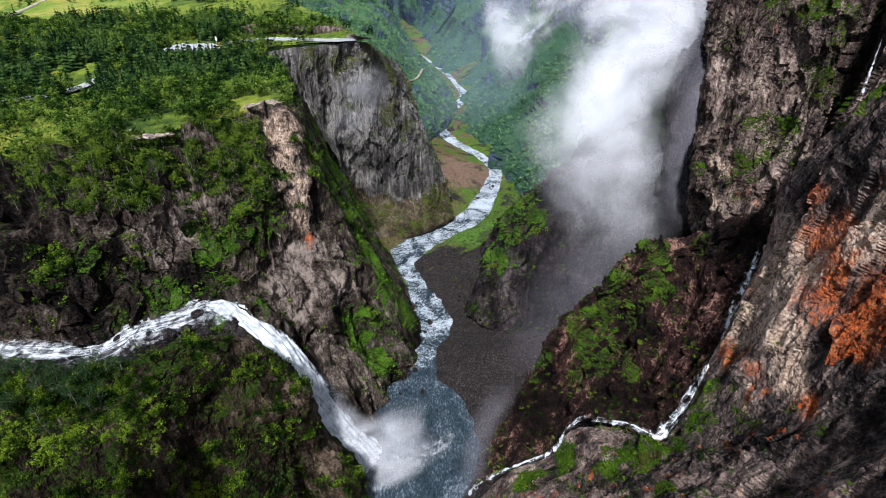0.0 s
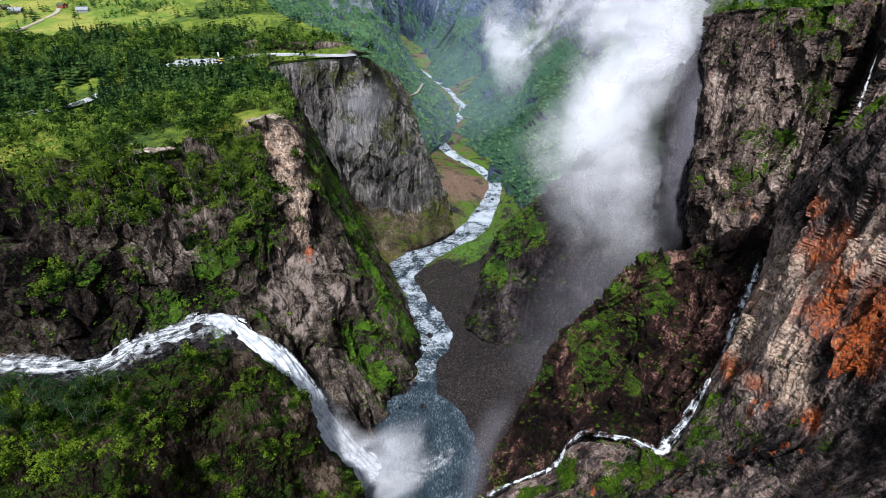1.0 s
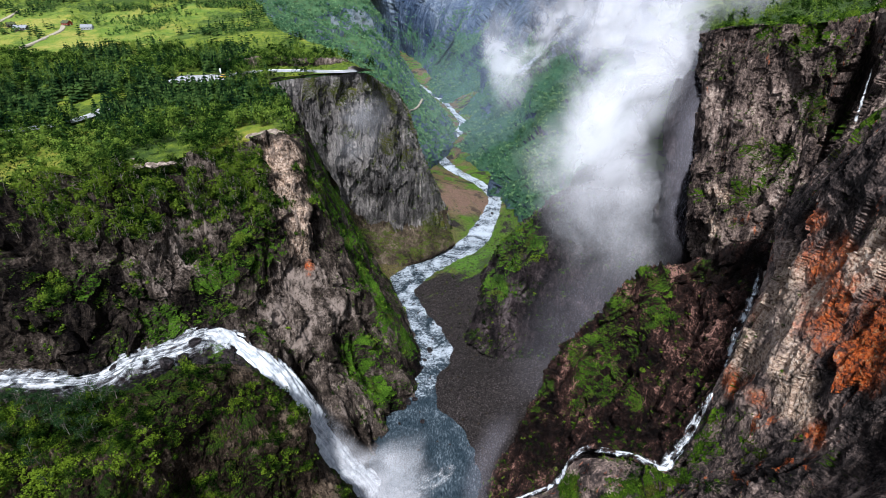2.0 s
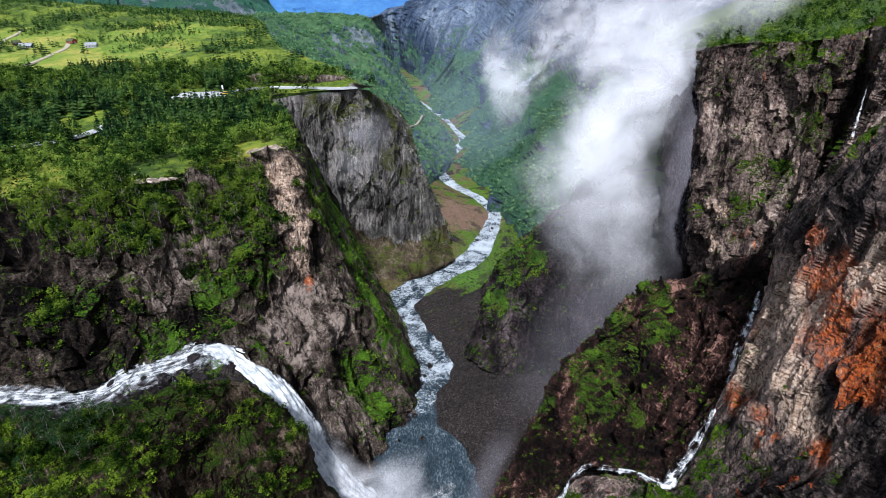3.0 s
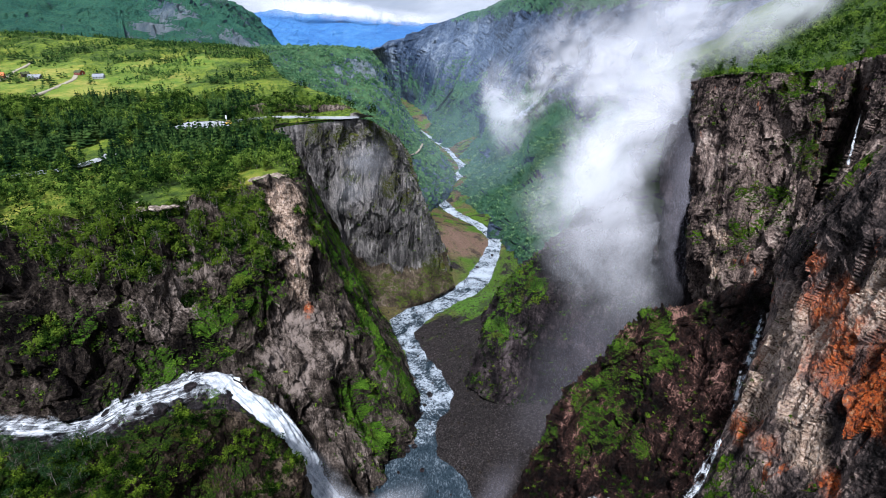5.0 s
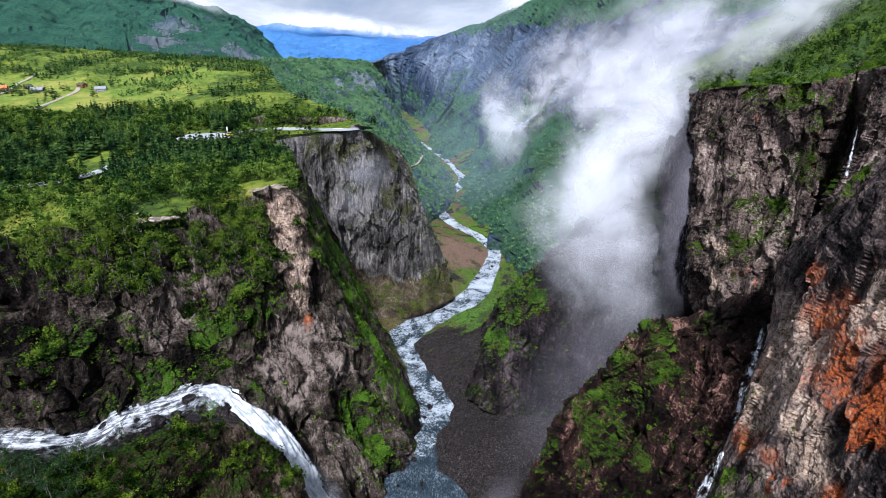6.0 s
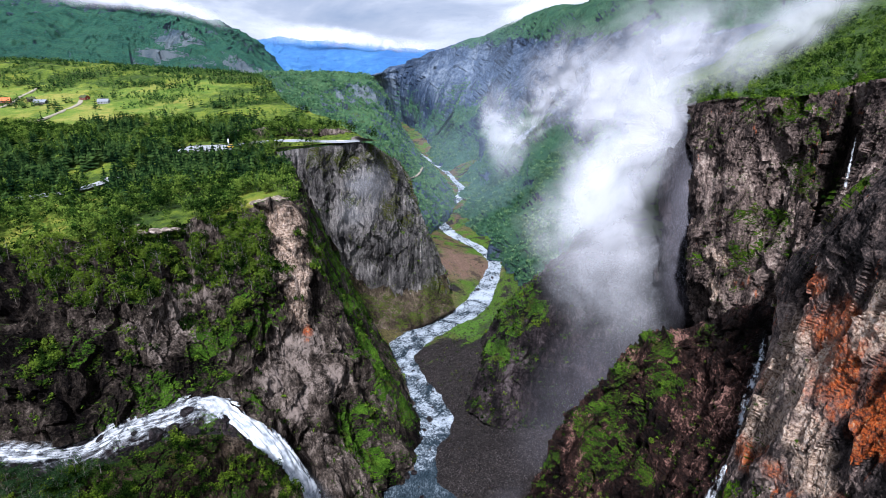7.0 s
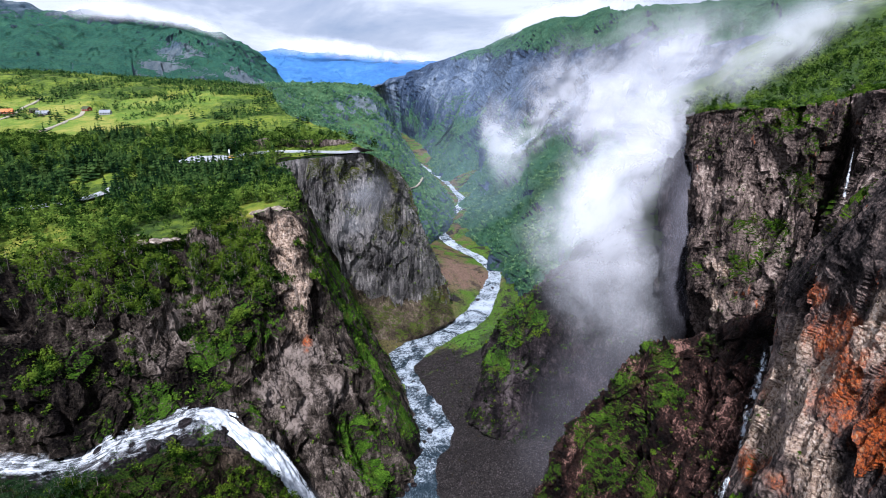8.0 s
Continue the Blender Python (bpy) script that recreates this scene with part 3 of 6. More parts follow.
WALL_G = [(62, 156, 62), (70, 128, 74), (87.8, 94, 105.3), (100.5, 64, 150.3), (98, 52, 169.9)]
WALL_H = [(52, 155, 43), (54, 124, 64), (74.8, 86, 100), (97.7, 57, 144.8), (94.2, 45, 165.3)]
WALL_I = [(35, 157, 28), (35.8, 120, 45.7), (61.7, 76, 86), (90.7, 48, 132.5), (100.1, 40, 146.5)]
WALL_J = [(17, 157, 2), (21.9, 115, 22.8), (54.1, 68, 75.4), (84.1, 42, 126.8), (94.3, 34, 147.1)]
WALL_TOP = [(191, 226, 169), (172, 195, 202), (170, 186, 221), (173, 180, 231), (181, 170, 246)]
UPPER_RIM = [(227, 370, 225), (145, 288, 236), (149, 264, 242), (164, 248, 243), (179, 236, 247), (228, 285, 247), (186, 226, 251), (192, 205, 255)]
UPPER_HIGH = [(226, 370, 190), (151, 288, 207), (145, 263, 210), (166, 244, 214), (181, 232, 220), (232, 285, 211), (186, 222, 230), (194, 200, 235)]
UPPER_MID = [(229, 370, 150), (155, 288, 174), (144, 262, 179), (164, 240, 186), (179, 228, 195), (227, 280, 178), (181, 216, 211), (197, 196, 216)]
UPPER_LOW = [(238, 370, 102), (161, 286, 138), (148, 258, 146), (163, 234, 157), (173, 222, 174), (208, 262, 158), (173, 206, 196), (197, 190, 196)]
UPPER_FOOT = [(254, 370, 22), (169, 284, 78), (160, 254, 104), (164, 228, 124), (165, 212, 146), (189, 240, 134), (161, 196, 173), (193, 180, 180)]
BUTTRESS_TOP = [(143, 310, 173), (139, 302, 201), (143, 298, 211), (149, 296, 214), (160, 300, 214)]
BUTTRESS_MID = [(145, 308, 142), (142, 300, 164), (148, 296, 169), (156, 294, 172), (168, 298, 172)]
BUTTRESS_LOW = [(152, 306, 105), (154, 298, 118), (159, 294, 124), (167, 292, 127), (178, 296, 127)]
BUTTRESS_FOOT = [(164, 304, 50), (166, 296, 58), (172, 292, 63), (180, 290, 67), (192, 294, 67)]
SHOULDER_1 = [(187, 420, 221), (168, 330, 238), (180, 310, 245), (203, 300, 249), (228, 300, 255), (240, 300, 259), (248, 295, 262), (269, 280, 270)]
SHOULDER_2 = [(229, 560, 223), (242, 480, 238), (259, 450, 253), (293, 440, 267), (327, 440, 280), (345, 440, 284), (354, 430, 288), (386, 410, 298)]
SHOULDER_3 = [(261, 700, 229), (319, 640, 251), (350, 620, 282), (391, 600, 305), (436, 600, 327), (459, 600, 333), (474, 590, 337), (514, 560, 348)]
MOUND_CREST = [(-219, 150, 113), (-183, 147, 109), (-162, 149, 107), (-141, 154, 107), (-121, 165, 109), (-108, 172, 106), (-94, 176, 101), (-78, 174, 86), (-68, 170, 72), (-61, 163, 50), (-47, 159, 28), (-42, 154, 7)]
MOUND_UPPER = [(-203, 134, 115), (-171, 133, 113), (-152, 135, 111), (-134, 139, 110), (-118, 150, 110), (-106, 157, 107), (-96, 160, 100), (-83, 158, 85), (-74, 154, 68), (-67, 149, 48), (-55, 145, 26), (-49, 141, 8)]
MOUND_MID = [(-184, 112.8, 114.9), (-155.4, 115, 116.6), (-140.9, 117, 114.1), (-127, 121, 113), (-113, 130, 110), (-107, 139, 100), (-101, 145, 88), (-90, 142, 75), (-80, 137, 65), (-72, 134, 53), (-63, 131, 31), (-57, 127, 9)]
MOUND_LOW = [(-158.3, 84.6, 114.9), (-132.9, 85.5, 116.3), (-121, 86.7, 114.4), (-111.8, 89.9, 112), (-104.7, 95.6, 105.9), (-106, 105.8, 88.1), (-106.4, 113.7, 70.5), (-101.4, 114.7, 56.8), (-91.2, 109.5, 52.1), (-79.5, 101.5, 50.6), (-74.1, 100.6, 29.8), (-65.3, 100.3, 10.2)]
MOUND_FOOT = [(-112.3, 45, 132.4), (-97, 46.3, 128.8), (-91.6, 48, 123.9), (-88.4, 50.5, 116.6), (-85.7, 54, 106.9), (-83.8, 56.5, 99.6), (-82.4, 60, 89.9), (-81.4, 64.2, 77.8), (-79.5, 68.5, 65.6), (-77.6, 72.6, 49.3), (-75.4, 77.4, 30.4), (-67.4, 82.1, 11.1)]
MOUND_BACK = [(-227, 176, 73), (-191, 173, 69), (-170, 175, 67), (-149, 180, 67), (-129, 191, 69), (-116, 198, 66), (-102, 202, 61), (-86, 200, 46), (-76, 196, 32), (-69, 189, 10), (-55, 185, -12), (-50, 180, -33)]
HILL_FOOT = [(-1929, 1500, 204), (-1390, 1450, 211), (-1110, 1500, 216), (-926, 1600, 203), (-744, 1700, 190), (-584, 1900, 171)]
HILL_MID = [(-2348, 1900, 398), (-1759, 1900, 377), (-1404, 1950, 350), (-1125, 2000, 341), (-899, 2100, 302), (-702, 2300, 195)]
HILL_CREST = [(-2863, 2400, 656), (-2107, 2400, 599), (-1753, 2450, 507), (-1479, 2500, 511), (-1281, 2500, 463), (-1174, 2550, 461), (-1042, 2600, 414), (-980, 2700, 335), (-854, 2800, 187)]
HILL_BACK = [(-2863, 2800, 596), (-2107, 2800, 539), (-1753, 2850, 447), (-1479, 2900, 451), (-1281, 2900, 403), (-1174, 2950, 401), (-1042, 3000, 354), (-980, 3100, 275), (-854, 3200, 127)]
PEAK_FOOT = [(-1782, 3400, 139), (-1041, 3400, 135), (-299, 3400, 132), (258, 3400, 130)]
PEAK_MID = [(-1907, 3700, 298), (-1312, 3700, 296), (-877, 3700, 275), (-321, 3700, 254), (279, 3700, 214)]
PEAK_CREST = [(-2117, 4200, 552), (-1601, 4200, 460), (-1383, 4200, 434), (-1247, 4200, 450), (-983, 4200, 416), (-716, 4200, 402), (-450, 4200, 368), (-271, 4200, 338), (315, 4200, 293)]
RIVER = [(-20, 137, 0), (-22, 165, 0), (-13, 190, 0), (-13, 215, 0), (-23, 239, 0), (-15, 278, -0), (-6, 309, -1), (-19, 343, -2), (-38, 378, -2), (-40, 413, -2), (-11, 456, -3), (33, 503, -4), (55, 563, -5), (72, 638, -6), (56, 701, -7), (17, 771, -8), (-7, 848, -9), (-4, 912, -10), (26, 1034, -12)]
RIVER_FAR = [(29, 1001, -12), (46, 1061, -13), (30, 1191, -15), (6, 1323, -17), (-29, 1446, -19), (-76, 1617, -22)]
FALL_TOP = [(-257, 180, 96), (-218, 183, 95), (-190, 182, 93), (-170, 188, 90), (-157, 198, 93), (-140, 206, 93), (-122, 213, 96), (-109, 210, 88)]
FALL = [(-123, 214, 95), (-106, 207, 86), (-91, 201, 72), (-80, 196, 54), (-72, 191, 36), (-60, 187, 17), (-48, 184, 1), (-40, 178, -10)]
FOAM = [(-66, 189, 1), (-48, 181, 1), (-31, 180, 1), (-16, 185, 1), (-3, 193, 0), (6, 202, 0)]
THIN_FALL = [(136, 181, 150), (130, 173, 140), (121, 161, 128), (115, 153, 120), (109, 147, 111), (103, 143, 96), (97, 141, 85), (92, 140, 79), (84, 145, 79), (76, 150, 76), (65, 155, 72), (59, 155, 64), (53, 154, 49), (39, 156, 36), (25, 158, 23), (14, 160, 6)]
GORGE_BED = [(-257, 180, 92), (-218, 183, 91), (-190, 182, 89), (-170, 188, 86), (-157, 198, 89), (-140, 206, 89), (-122, 213, 92), (-106, 207, 82), (-91, 201, 68), (-80, 196, 50), (-72, 191, 32), (-60, 187, 13), (-48, 184, -3), (-40, 178, -14)]
GORGE_NEAR = [(-222, 162, 99), (-186, 159, 95), (-165, 161, 93), (-144, 166, 93), (-124, 177, 95), (-111, 184, 92), (-97, 188, 87), (-81, 186, 72), (-71, 182, 58), (-64, 175, 36), (-50, 171, 14), (-45, 166, -7)]

# ---- ground and valley floor ----
river_line = curve_through(RIVER[:-1] + RIVER_FAR[1:], 260)
RIVER_HALF = [30, 32, 34, 30, 22, 9, 13, 14, 15, 16, 15, 15, 12, 9, 8, 9, 11, 9, 12, 7, 8, 8, 8]
river_half = curve_through([(w, 0, 0) for w in RIVER_HALF], 260)[:, 0]


def river_gap(x, y):
    """Distance from the water's edge (negative in the river) and the river's level there."""
    best = np.full(x.shape, 1e9)
    level = np.zeros(x.shape)
    for (cx, cy, cz), w in zip(river_line, river_half):
        d = np.hypot(x - cx, y - cy) - w
        near = d < best
        best = np.where(near, d, best)
        level = np.where(near, cz, level)
    return best, level


def land(x, y):
    gap, level = river_gap(x, y)
    p = np.stack([x, y, 0 * x], axis=1)
    gap = gap + 2.5 * fbm(p / 14, 3)
    bank = np.clip(gap, -8, 0) * 0.30 + np.clip(gap, 0, 140) * 0.26
    z = level + bank + np.clip(gap, 0, 12) / 12 * (0.9 * fbm(p / 7, 3) + 0.3 * fbm(p / 2, 2))
    away = np.clip((np.hypot(x, y - 500) - 1500) / 1500, 0, 1)
    return z - 40 * away


axis_x = np.concatenate([-4600 + 4400 * np.linspace(0, 1, 30) ** 0.6, np.arange(-196, 260, 3.0), 260 + 4300 * np.linspace(0, 1, 30)[1:] ** 1.7])
axis_y = np.concatenate([np.linspace(-1500, 110, 14), np.arange(112, 720, 3.0), np.arange(723, 1600, 6.0), 1600 + 3000 * np.linspace(0, 1, 24)[1:] ** 1.5])
gx, gy = np.meshgrid(axis_x, axis_y)
gz = land(gx.ravel(), gy.ravel())
ground = mesh_object("ground", np.stack([gx.ravel(), gy.ravel(), gz], axis=1), grid_faces(*gx.shape), gravel)
tagged(ground, "dark gravel valley floor with grassy banks along the river", "ground", kind="structure")

# ---- rock masses ----
def pushed(line, dx, dy, dz):
    return [(x + dx, y + dy, z + dz) for x, y, z in line]


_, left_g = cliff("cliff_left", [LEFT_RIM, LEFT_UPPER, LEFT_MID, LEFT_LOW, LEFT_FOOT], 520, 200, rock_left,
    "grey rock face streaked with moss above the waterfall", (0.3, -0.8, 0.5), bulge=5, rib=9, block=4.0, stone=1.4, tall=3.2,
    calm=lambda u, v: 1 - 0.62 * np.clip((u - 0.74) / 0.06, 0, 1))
_, view_g = cliff("cliff_viewpoint", [CLIFF_RIM, CLIFF_UPPER, CLIFF_MID, CLIFF_LOW, CLIFF_FOOT], 380, 190, rock_view,
    "sheer dark grey cliff with vertical ribs below a road", (0.2, -1, 0), bulge=3, rib=4, block=2.6, stone=1.4, crumb=0.5, tall=6.0,
    swell=2.5, calm=lambda u, v: 0.3 + 0.7 * np.clip(v / 0.14, 0, 1))
_, ridge_g = cliff("cliff_mossy_ridge", [RIDGE_BACK, RIDGE_CREST, RIDGE_UPPER, RIDGE_LOW, RIDGE_FOOT], 370, 210, rock_ridge,
    "wet red-brown rock ridge with bright moss on its crest", (0, -0.7, 0.7), bulge=2.5, rib=6, block=3.6, stone=1.9, crumb=0.55, lean=-0.6, tall=2.0,
    calm=lambda u, v: 0.25 + 0.75 * np.clip((1 - v) / 0.18, 0, 1))
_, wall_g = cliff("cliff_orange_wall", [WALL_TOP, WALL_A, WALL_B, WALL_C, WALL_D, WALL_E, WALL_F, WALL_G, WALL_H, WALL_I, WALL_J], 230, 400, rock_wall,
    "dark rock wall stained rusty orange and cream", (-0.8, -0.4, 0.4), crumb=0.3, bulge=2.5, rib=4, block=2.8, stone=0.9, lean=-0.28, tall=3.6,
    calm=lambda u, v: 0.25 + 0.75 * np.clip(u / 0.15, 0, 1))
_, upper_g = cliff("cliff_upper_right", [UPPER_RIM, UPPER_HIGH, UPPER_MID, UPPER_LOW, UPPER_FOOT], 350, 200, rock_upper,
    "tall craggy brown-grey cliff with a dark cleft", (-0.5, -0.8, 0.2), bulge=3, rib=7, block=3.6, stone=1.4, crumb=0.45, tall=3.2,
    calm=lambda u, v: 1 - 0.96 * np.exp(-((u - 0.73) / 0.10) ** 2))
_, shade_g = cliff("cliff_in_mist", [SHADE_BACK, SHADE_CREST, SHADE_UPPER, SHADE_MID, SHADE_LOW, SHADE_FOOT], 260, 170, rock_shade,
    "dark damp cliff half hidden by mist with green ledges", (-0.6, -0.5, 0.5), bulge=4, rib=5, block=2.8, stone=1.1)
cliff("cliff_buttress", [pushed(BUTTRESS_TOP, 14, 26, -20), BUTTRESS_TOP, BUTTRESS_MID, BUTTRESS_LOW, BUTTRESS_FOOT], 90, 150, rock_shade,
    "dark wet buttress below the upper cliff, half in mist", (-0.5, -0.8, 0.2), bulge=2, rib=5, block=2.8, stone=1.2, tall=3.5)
_, mound_g = cliff("rock_mound", [MOUND_BACK, MOUND_CREST, MOUND_UPPER, MOUND_MID, MOUND_LOW, MOUND_FOOT], 310, 200, rock_mound,
    "rounded rock mound overgrown with moss and shrubs", (0, -0.3, 1), bulge=3.0, rib=3, block=1.5, stone=0.8, tall=1.2)
_, far_left_g = cliff("valley_side_left", [FARLEFT_TOP, FARLEFT_RIM, FARLEFT_MID, FARLEFT_LOW, FARLEFT_FOOT, FARLEFT_BASE], 200, 140, far_hazed_green,
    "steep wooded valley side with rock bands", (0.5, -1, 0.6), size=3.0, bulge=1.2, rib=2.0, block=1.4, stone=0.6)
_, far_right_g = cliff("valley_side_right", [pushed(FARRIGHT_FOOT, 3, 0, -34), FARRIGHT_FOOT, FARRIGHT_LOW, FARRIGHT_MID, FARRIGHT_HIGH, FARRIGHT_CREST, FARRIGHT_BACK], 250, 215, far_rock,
    "huge grey rock mountainside with green lower slopes, haze blue in its colours", (-1, -0.5, 0.6), size=6, rib=5, block=1.5, stone=0.5, crumb=0.1, tall=3.2,
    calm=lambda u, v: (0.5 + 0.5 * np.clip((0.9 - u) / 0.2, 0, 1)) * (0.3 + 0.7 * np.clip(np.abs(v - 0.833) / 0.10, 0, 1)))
cliff("far_hill", [HILL_FOOT, HILL_MID, HILL_CREST, HILL_BACK], 220, 90, hill_hazed_green,
    "long green hill with rock bands, tinted bluish for haze", (0, -1, 1), size=9, bulge=2.5, rib=3, block=1.3, stone=0.5, crumb=0.1)
cliff("distant_mountain", [PEAK_FOOT, PEAK_MID, PEAK_CREST], 160, 60, peak_haze_blue,
    "distant mountain in painted haze blue with snow patches", (0, -1, 1), size=12, bulge=2, rib=1.5, block=0.6, stone=0.2, crumb=0.05)

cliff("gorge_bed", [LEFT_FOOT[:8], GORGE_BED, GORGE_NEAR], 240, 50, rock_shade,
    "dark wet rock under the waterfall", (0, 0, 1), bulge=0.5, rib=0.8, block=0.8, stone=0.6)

# rock behind the viewer, closing the gorge on both sides
wall_edge = [row[-1] for row in (WALL_A, WALL_B, WALL_C, WALL_D, WALL_E, WALL_F, WALL_G, WALL_H, WALL_I, WALL_J)]
cliff("cliff_near_left", [MOUND_FOOT, pushed(MOUND_FOOT, -12, -40, 12), pushed(MOUND_FOOT, -40, -180, 30), pushed(MOUND_FOOT, -90, -420, 40)], 90, 70, rock_mound,
    "mossy rock shelf behind the mound", (0, 0, 1), size=2.0)
cliff("cliff_near_right", [wall_edge, pushed(wall_edge, 25, -15, 14), pushed(wall_edge, 120, -60, 40), pushed(wall_edge, 360, -160, 70)], 90, 70, rock_upper,
    "dark rock shoulder beyond the orange wall", (0, 0, 1), size=2.0)

cliff("talus_slope", [pushed(CLIFF_FOOT[:6], 0, 3, 20), pushed(CLIFF_FOOT[:6], 2, -6, 9), pushed(CLIFF_FOOT[:6], 5, -18, 1), pushed(CLIFF_FOOT[:6], 9, -34, -8),
    [(-112, 408, 12), (-98, 412, -2), (-78, 424, -14), (-52, 444, -16), (-26, 470, -17), (-2, 506, -18)]], 170, 80, rock_talus,
    "grassy brown scree at the foot of the sheer cliff", (0, -0.5, 1), bulge=1.5, rib=1.5, block=1.0, stone=0.7)

# ---- plateaus ----
def terrace(name, rails, nu, nv, mat, label, rough=2.0):
    g = loft(rails, nu, nv)
    p = g.reshape(-1, 3)
    g = g.copy()
    far = np.clip(g[..., 1] / 400, 0.6, 4)
    g[..., 2] += (rough * fbm(p / 45, 4) + 0.35 * fbm(p / 5, 2)).reshape(g.shape[:2]) * far
    ob = mesh_object(name, g.reshape(-1, 3), grid_faces(*g.shape[:2]), mat)
    tagged(ob, label, "plateau", kind="structure")
    return ob, g


_, plateau_g = terrace("plateau", [LEFT_RIM[:10], PLATEAU_1, PLATEAU_1B, PLATEAU_2, PLATEAU_3, PLATEAU_4, PLATEAU_5, PLATEAU_6, PLATEAU_7], 280, 240, meadow,
    "broad green plateau with meadows and woods")
_, shoulder_g = terrace("shoulder", [UPPER_RIM, SHOULDER_1, SHOULDER_2, SHOULDER_3], 180, 120, heath,
    "green wooded shoulder above the upper cliff")

# ---- water ----
def river_material(name):
    """Shallow water over stones: dark and glossy in the pool, broken into white riffles downstream."""
    m, t, out = material(name)
    co = t.nodes.new("ShaderNodeTexCoord").outputs["Object"]
    y = node(t, "ShaderNodeSeparateXYZ", i_0=co).outputs[1]
    big = noise_tex(t, co, 0.05, 5, 0.6, 0.8)
    chop = noise_tex(t, co, 0.55, 7, 0.75, 0.8)
    v = maths(t, "ADD", maths(t, "MULTIPLY", big, 0.45), maths(t, "MULTIPLY", chop, 0.55))
    v = maths(t, "ADD", v, mapped(t, y, 225, 300, -0.13, 0.025))
    v = maths(t, "ADD", v, mapped(t, y, 420, 560, 0.0, 0.035))
    f = mapped(t, v, 0.48, 0.62)
    # pale ripple tones put glints on the water into its base colour
    ripple_glint = maths(t, "ADD", maths(t, "MULTIPLY", big, 0.4), maths(t, "MULTIPLY", noise_tex(t, scaled(t, co, (1.0, 0.45, 1.0)), 0.9, 6, 0.7, 0.6), 0.6))
    col = blend(t, f, ramp(t, ripple_glint, [(0.38, (0.006, 0.013, 0.018)), (0.52, (0.024, 0.036, 0.046)), (0.62, (0.11, 0.135, 0.155))]), (0.36, 0.40, 0.44))
    surface(t, out, col, mapped(t, f, 0, 1, 0.15, 0.7), maths(t, "ADD", chop, noise_tex(t, co, 1.6, 4, 0.6)), 0.7, 0.5, 0.25)
    return m


def falling_material(name, cover, ragged=0.5, soft=0.45, broken=3.0):
    """White falling water in long strands, thinning to nothing at its edges."""
    m, t, out = material(name)
    uv = t.nodes.new("ShaderNodeTexCoord").outputs["UV"]
    strand = noise_tex(t, scaled(t, uv, (1.0, 0.11, 1)), 0.42, 7, 0.66, 1.1)
    fine = noise_tex(t, scaled(t, uv, (1.0, 0.16, 1)), 2.2, 5, 0.7, 0.4)
    puff = noise_tex(t, uv, 0.22, 6, 0.65, 0.6)
    v = maths(t, "ADD", maths(t, "MULTIPLY", strand, 0.40), maths(t, "ADD", maths(t, "MULTIPLY", fine, 0.04), maths(t, "MULTIPLY", puff, 0.56)))
    rim = t.nodes.new("ShaderNodeAttribute")
    rim.attribute_name = "rim"
    a = maths(t, "ADD", maths(t, "SUBTRACT", cover, maths(t, "MULTIPLY", maths(t, "POWER", rim.outputs["Fac"], 2.0), 0.5 + ragged)), maths(t, "MULTIPLY", maths(t, "SUBTRACT", v, 0.5), broken))
    a = mapped(t, a, 0.0, soft)
    col = ramp(t, v, [(0.36, (0.13, 0.15, 0.17)), (0.45, (0.34, 0.37, 0.40)), (0.56, (0.60, 0.62, 0.64))])
    b = node(t, "ShaderNodeBsdfPrincipled", i_Base_Color=col, i_Roughness=0.6)
    n = node(t, "ShaderNodeBump", i_Strength=0.5, i_Distance=0.6, i_Height=v)
    t.links.new(n.outputs[0], b.inputs["Normal"])
    tr = t.nodes.new("ShaderNodeBsdfTransparent")
    mix = node(t, "ShaderNodeMixShader", i_0=a, i_1=tr.outputs[0], i_2=b.outputs[0])
    t.links.new(mix.outputs[0], out.inputs[0])
    return m


river_water = river_material("river_water")
fall_water = falling_material("falling_white_water", 0.95)
rapid_water = falling_material("white_rapids", 0.56, 0.42, 1.2, 3.6)
thin_water = falling_material("thin_falling_water", 0.34, 0.45, 0.8, 5.0)


def ribbon(name, line, half, n_across, mat, label, bulge=0.0, chop=0.3, across=None):
    line = np.asarray(line)
    d = np.gradient(line, axis=0)
    side = np.stack([d[:, 1], -d[:, 0], 0 * d[:, 0]], axis=1)
    side /= np.linalg.norm(side, axis=1)[:, None]
    s = np.linspace(-1, 1, n_across)
    g = line[:, None, :] + side[:, None, :] * (s[None, :] * half[:, None])[..., None]
    up = np.cross(side, d)
    up /= np.linalg.norm(up, axis=1)[:, None]
    up *= np.sign(up[:, 2])[:, None]
    p = g.reshape(-1, 3)
    run = np.concatenate([[0], np.cumsum(np.linalg.norm(np.diff(line, axis=0), axis=1))])
    q = np.stack([np.repeat(run, n_across) / 9, (s[None, :] * half[:, None]).ravel() / 3.2, 0 * p[:, 0]], axis=1)
    h = (np.zeros(len(line)) + bulge)[:, None] * (1 - s[None, :] ** 2) + chop * fbm(q, 3).reshape(g.shape[:2])
    g = g + up[:, None, :] * h[..., None]
    ob = mesh_object(name, g.reshape(-1, 3), grid_faces(*g.shape[:2]), mat, True)
    layer = ob.data.uv_layers.new(name="UVMap")
    uv = np.stack([(s[None, :] * half[:, None]).ravel(), np.repeat(run, n_across)], axis=1)
    k = np.empty(len(ob.data.loops), np.int32)
    ob.data.loops.foreach_get("vertex_index", k)
    layer.data.foreach_set("uv", uv[k].astype(np.float32).ravel())
    rim = ob.data.attributes.new("rim", "FLOAT", "POINT")
    rim.data.foreach_set("value", np.tile(np.abs(s), len(line)).astype(np.float32))
    tagged(ob, label, "water", kind="structure")
    return ob, g


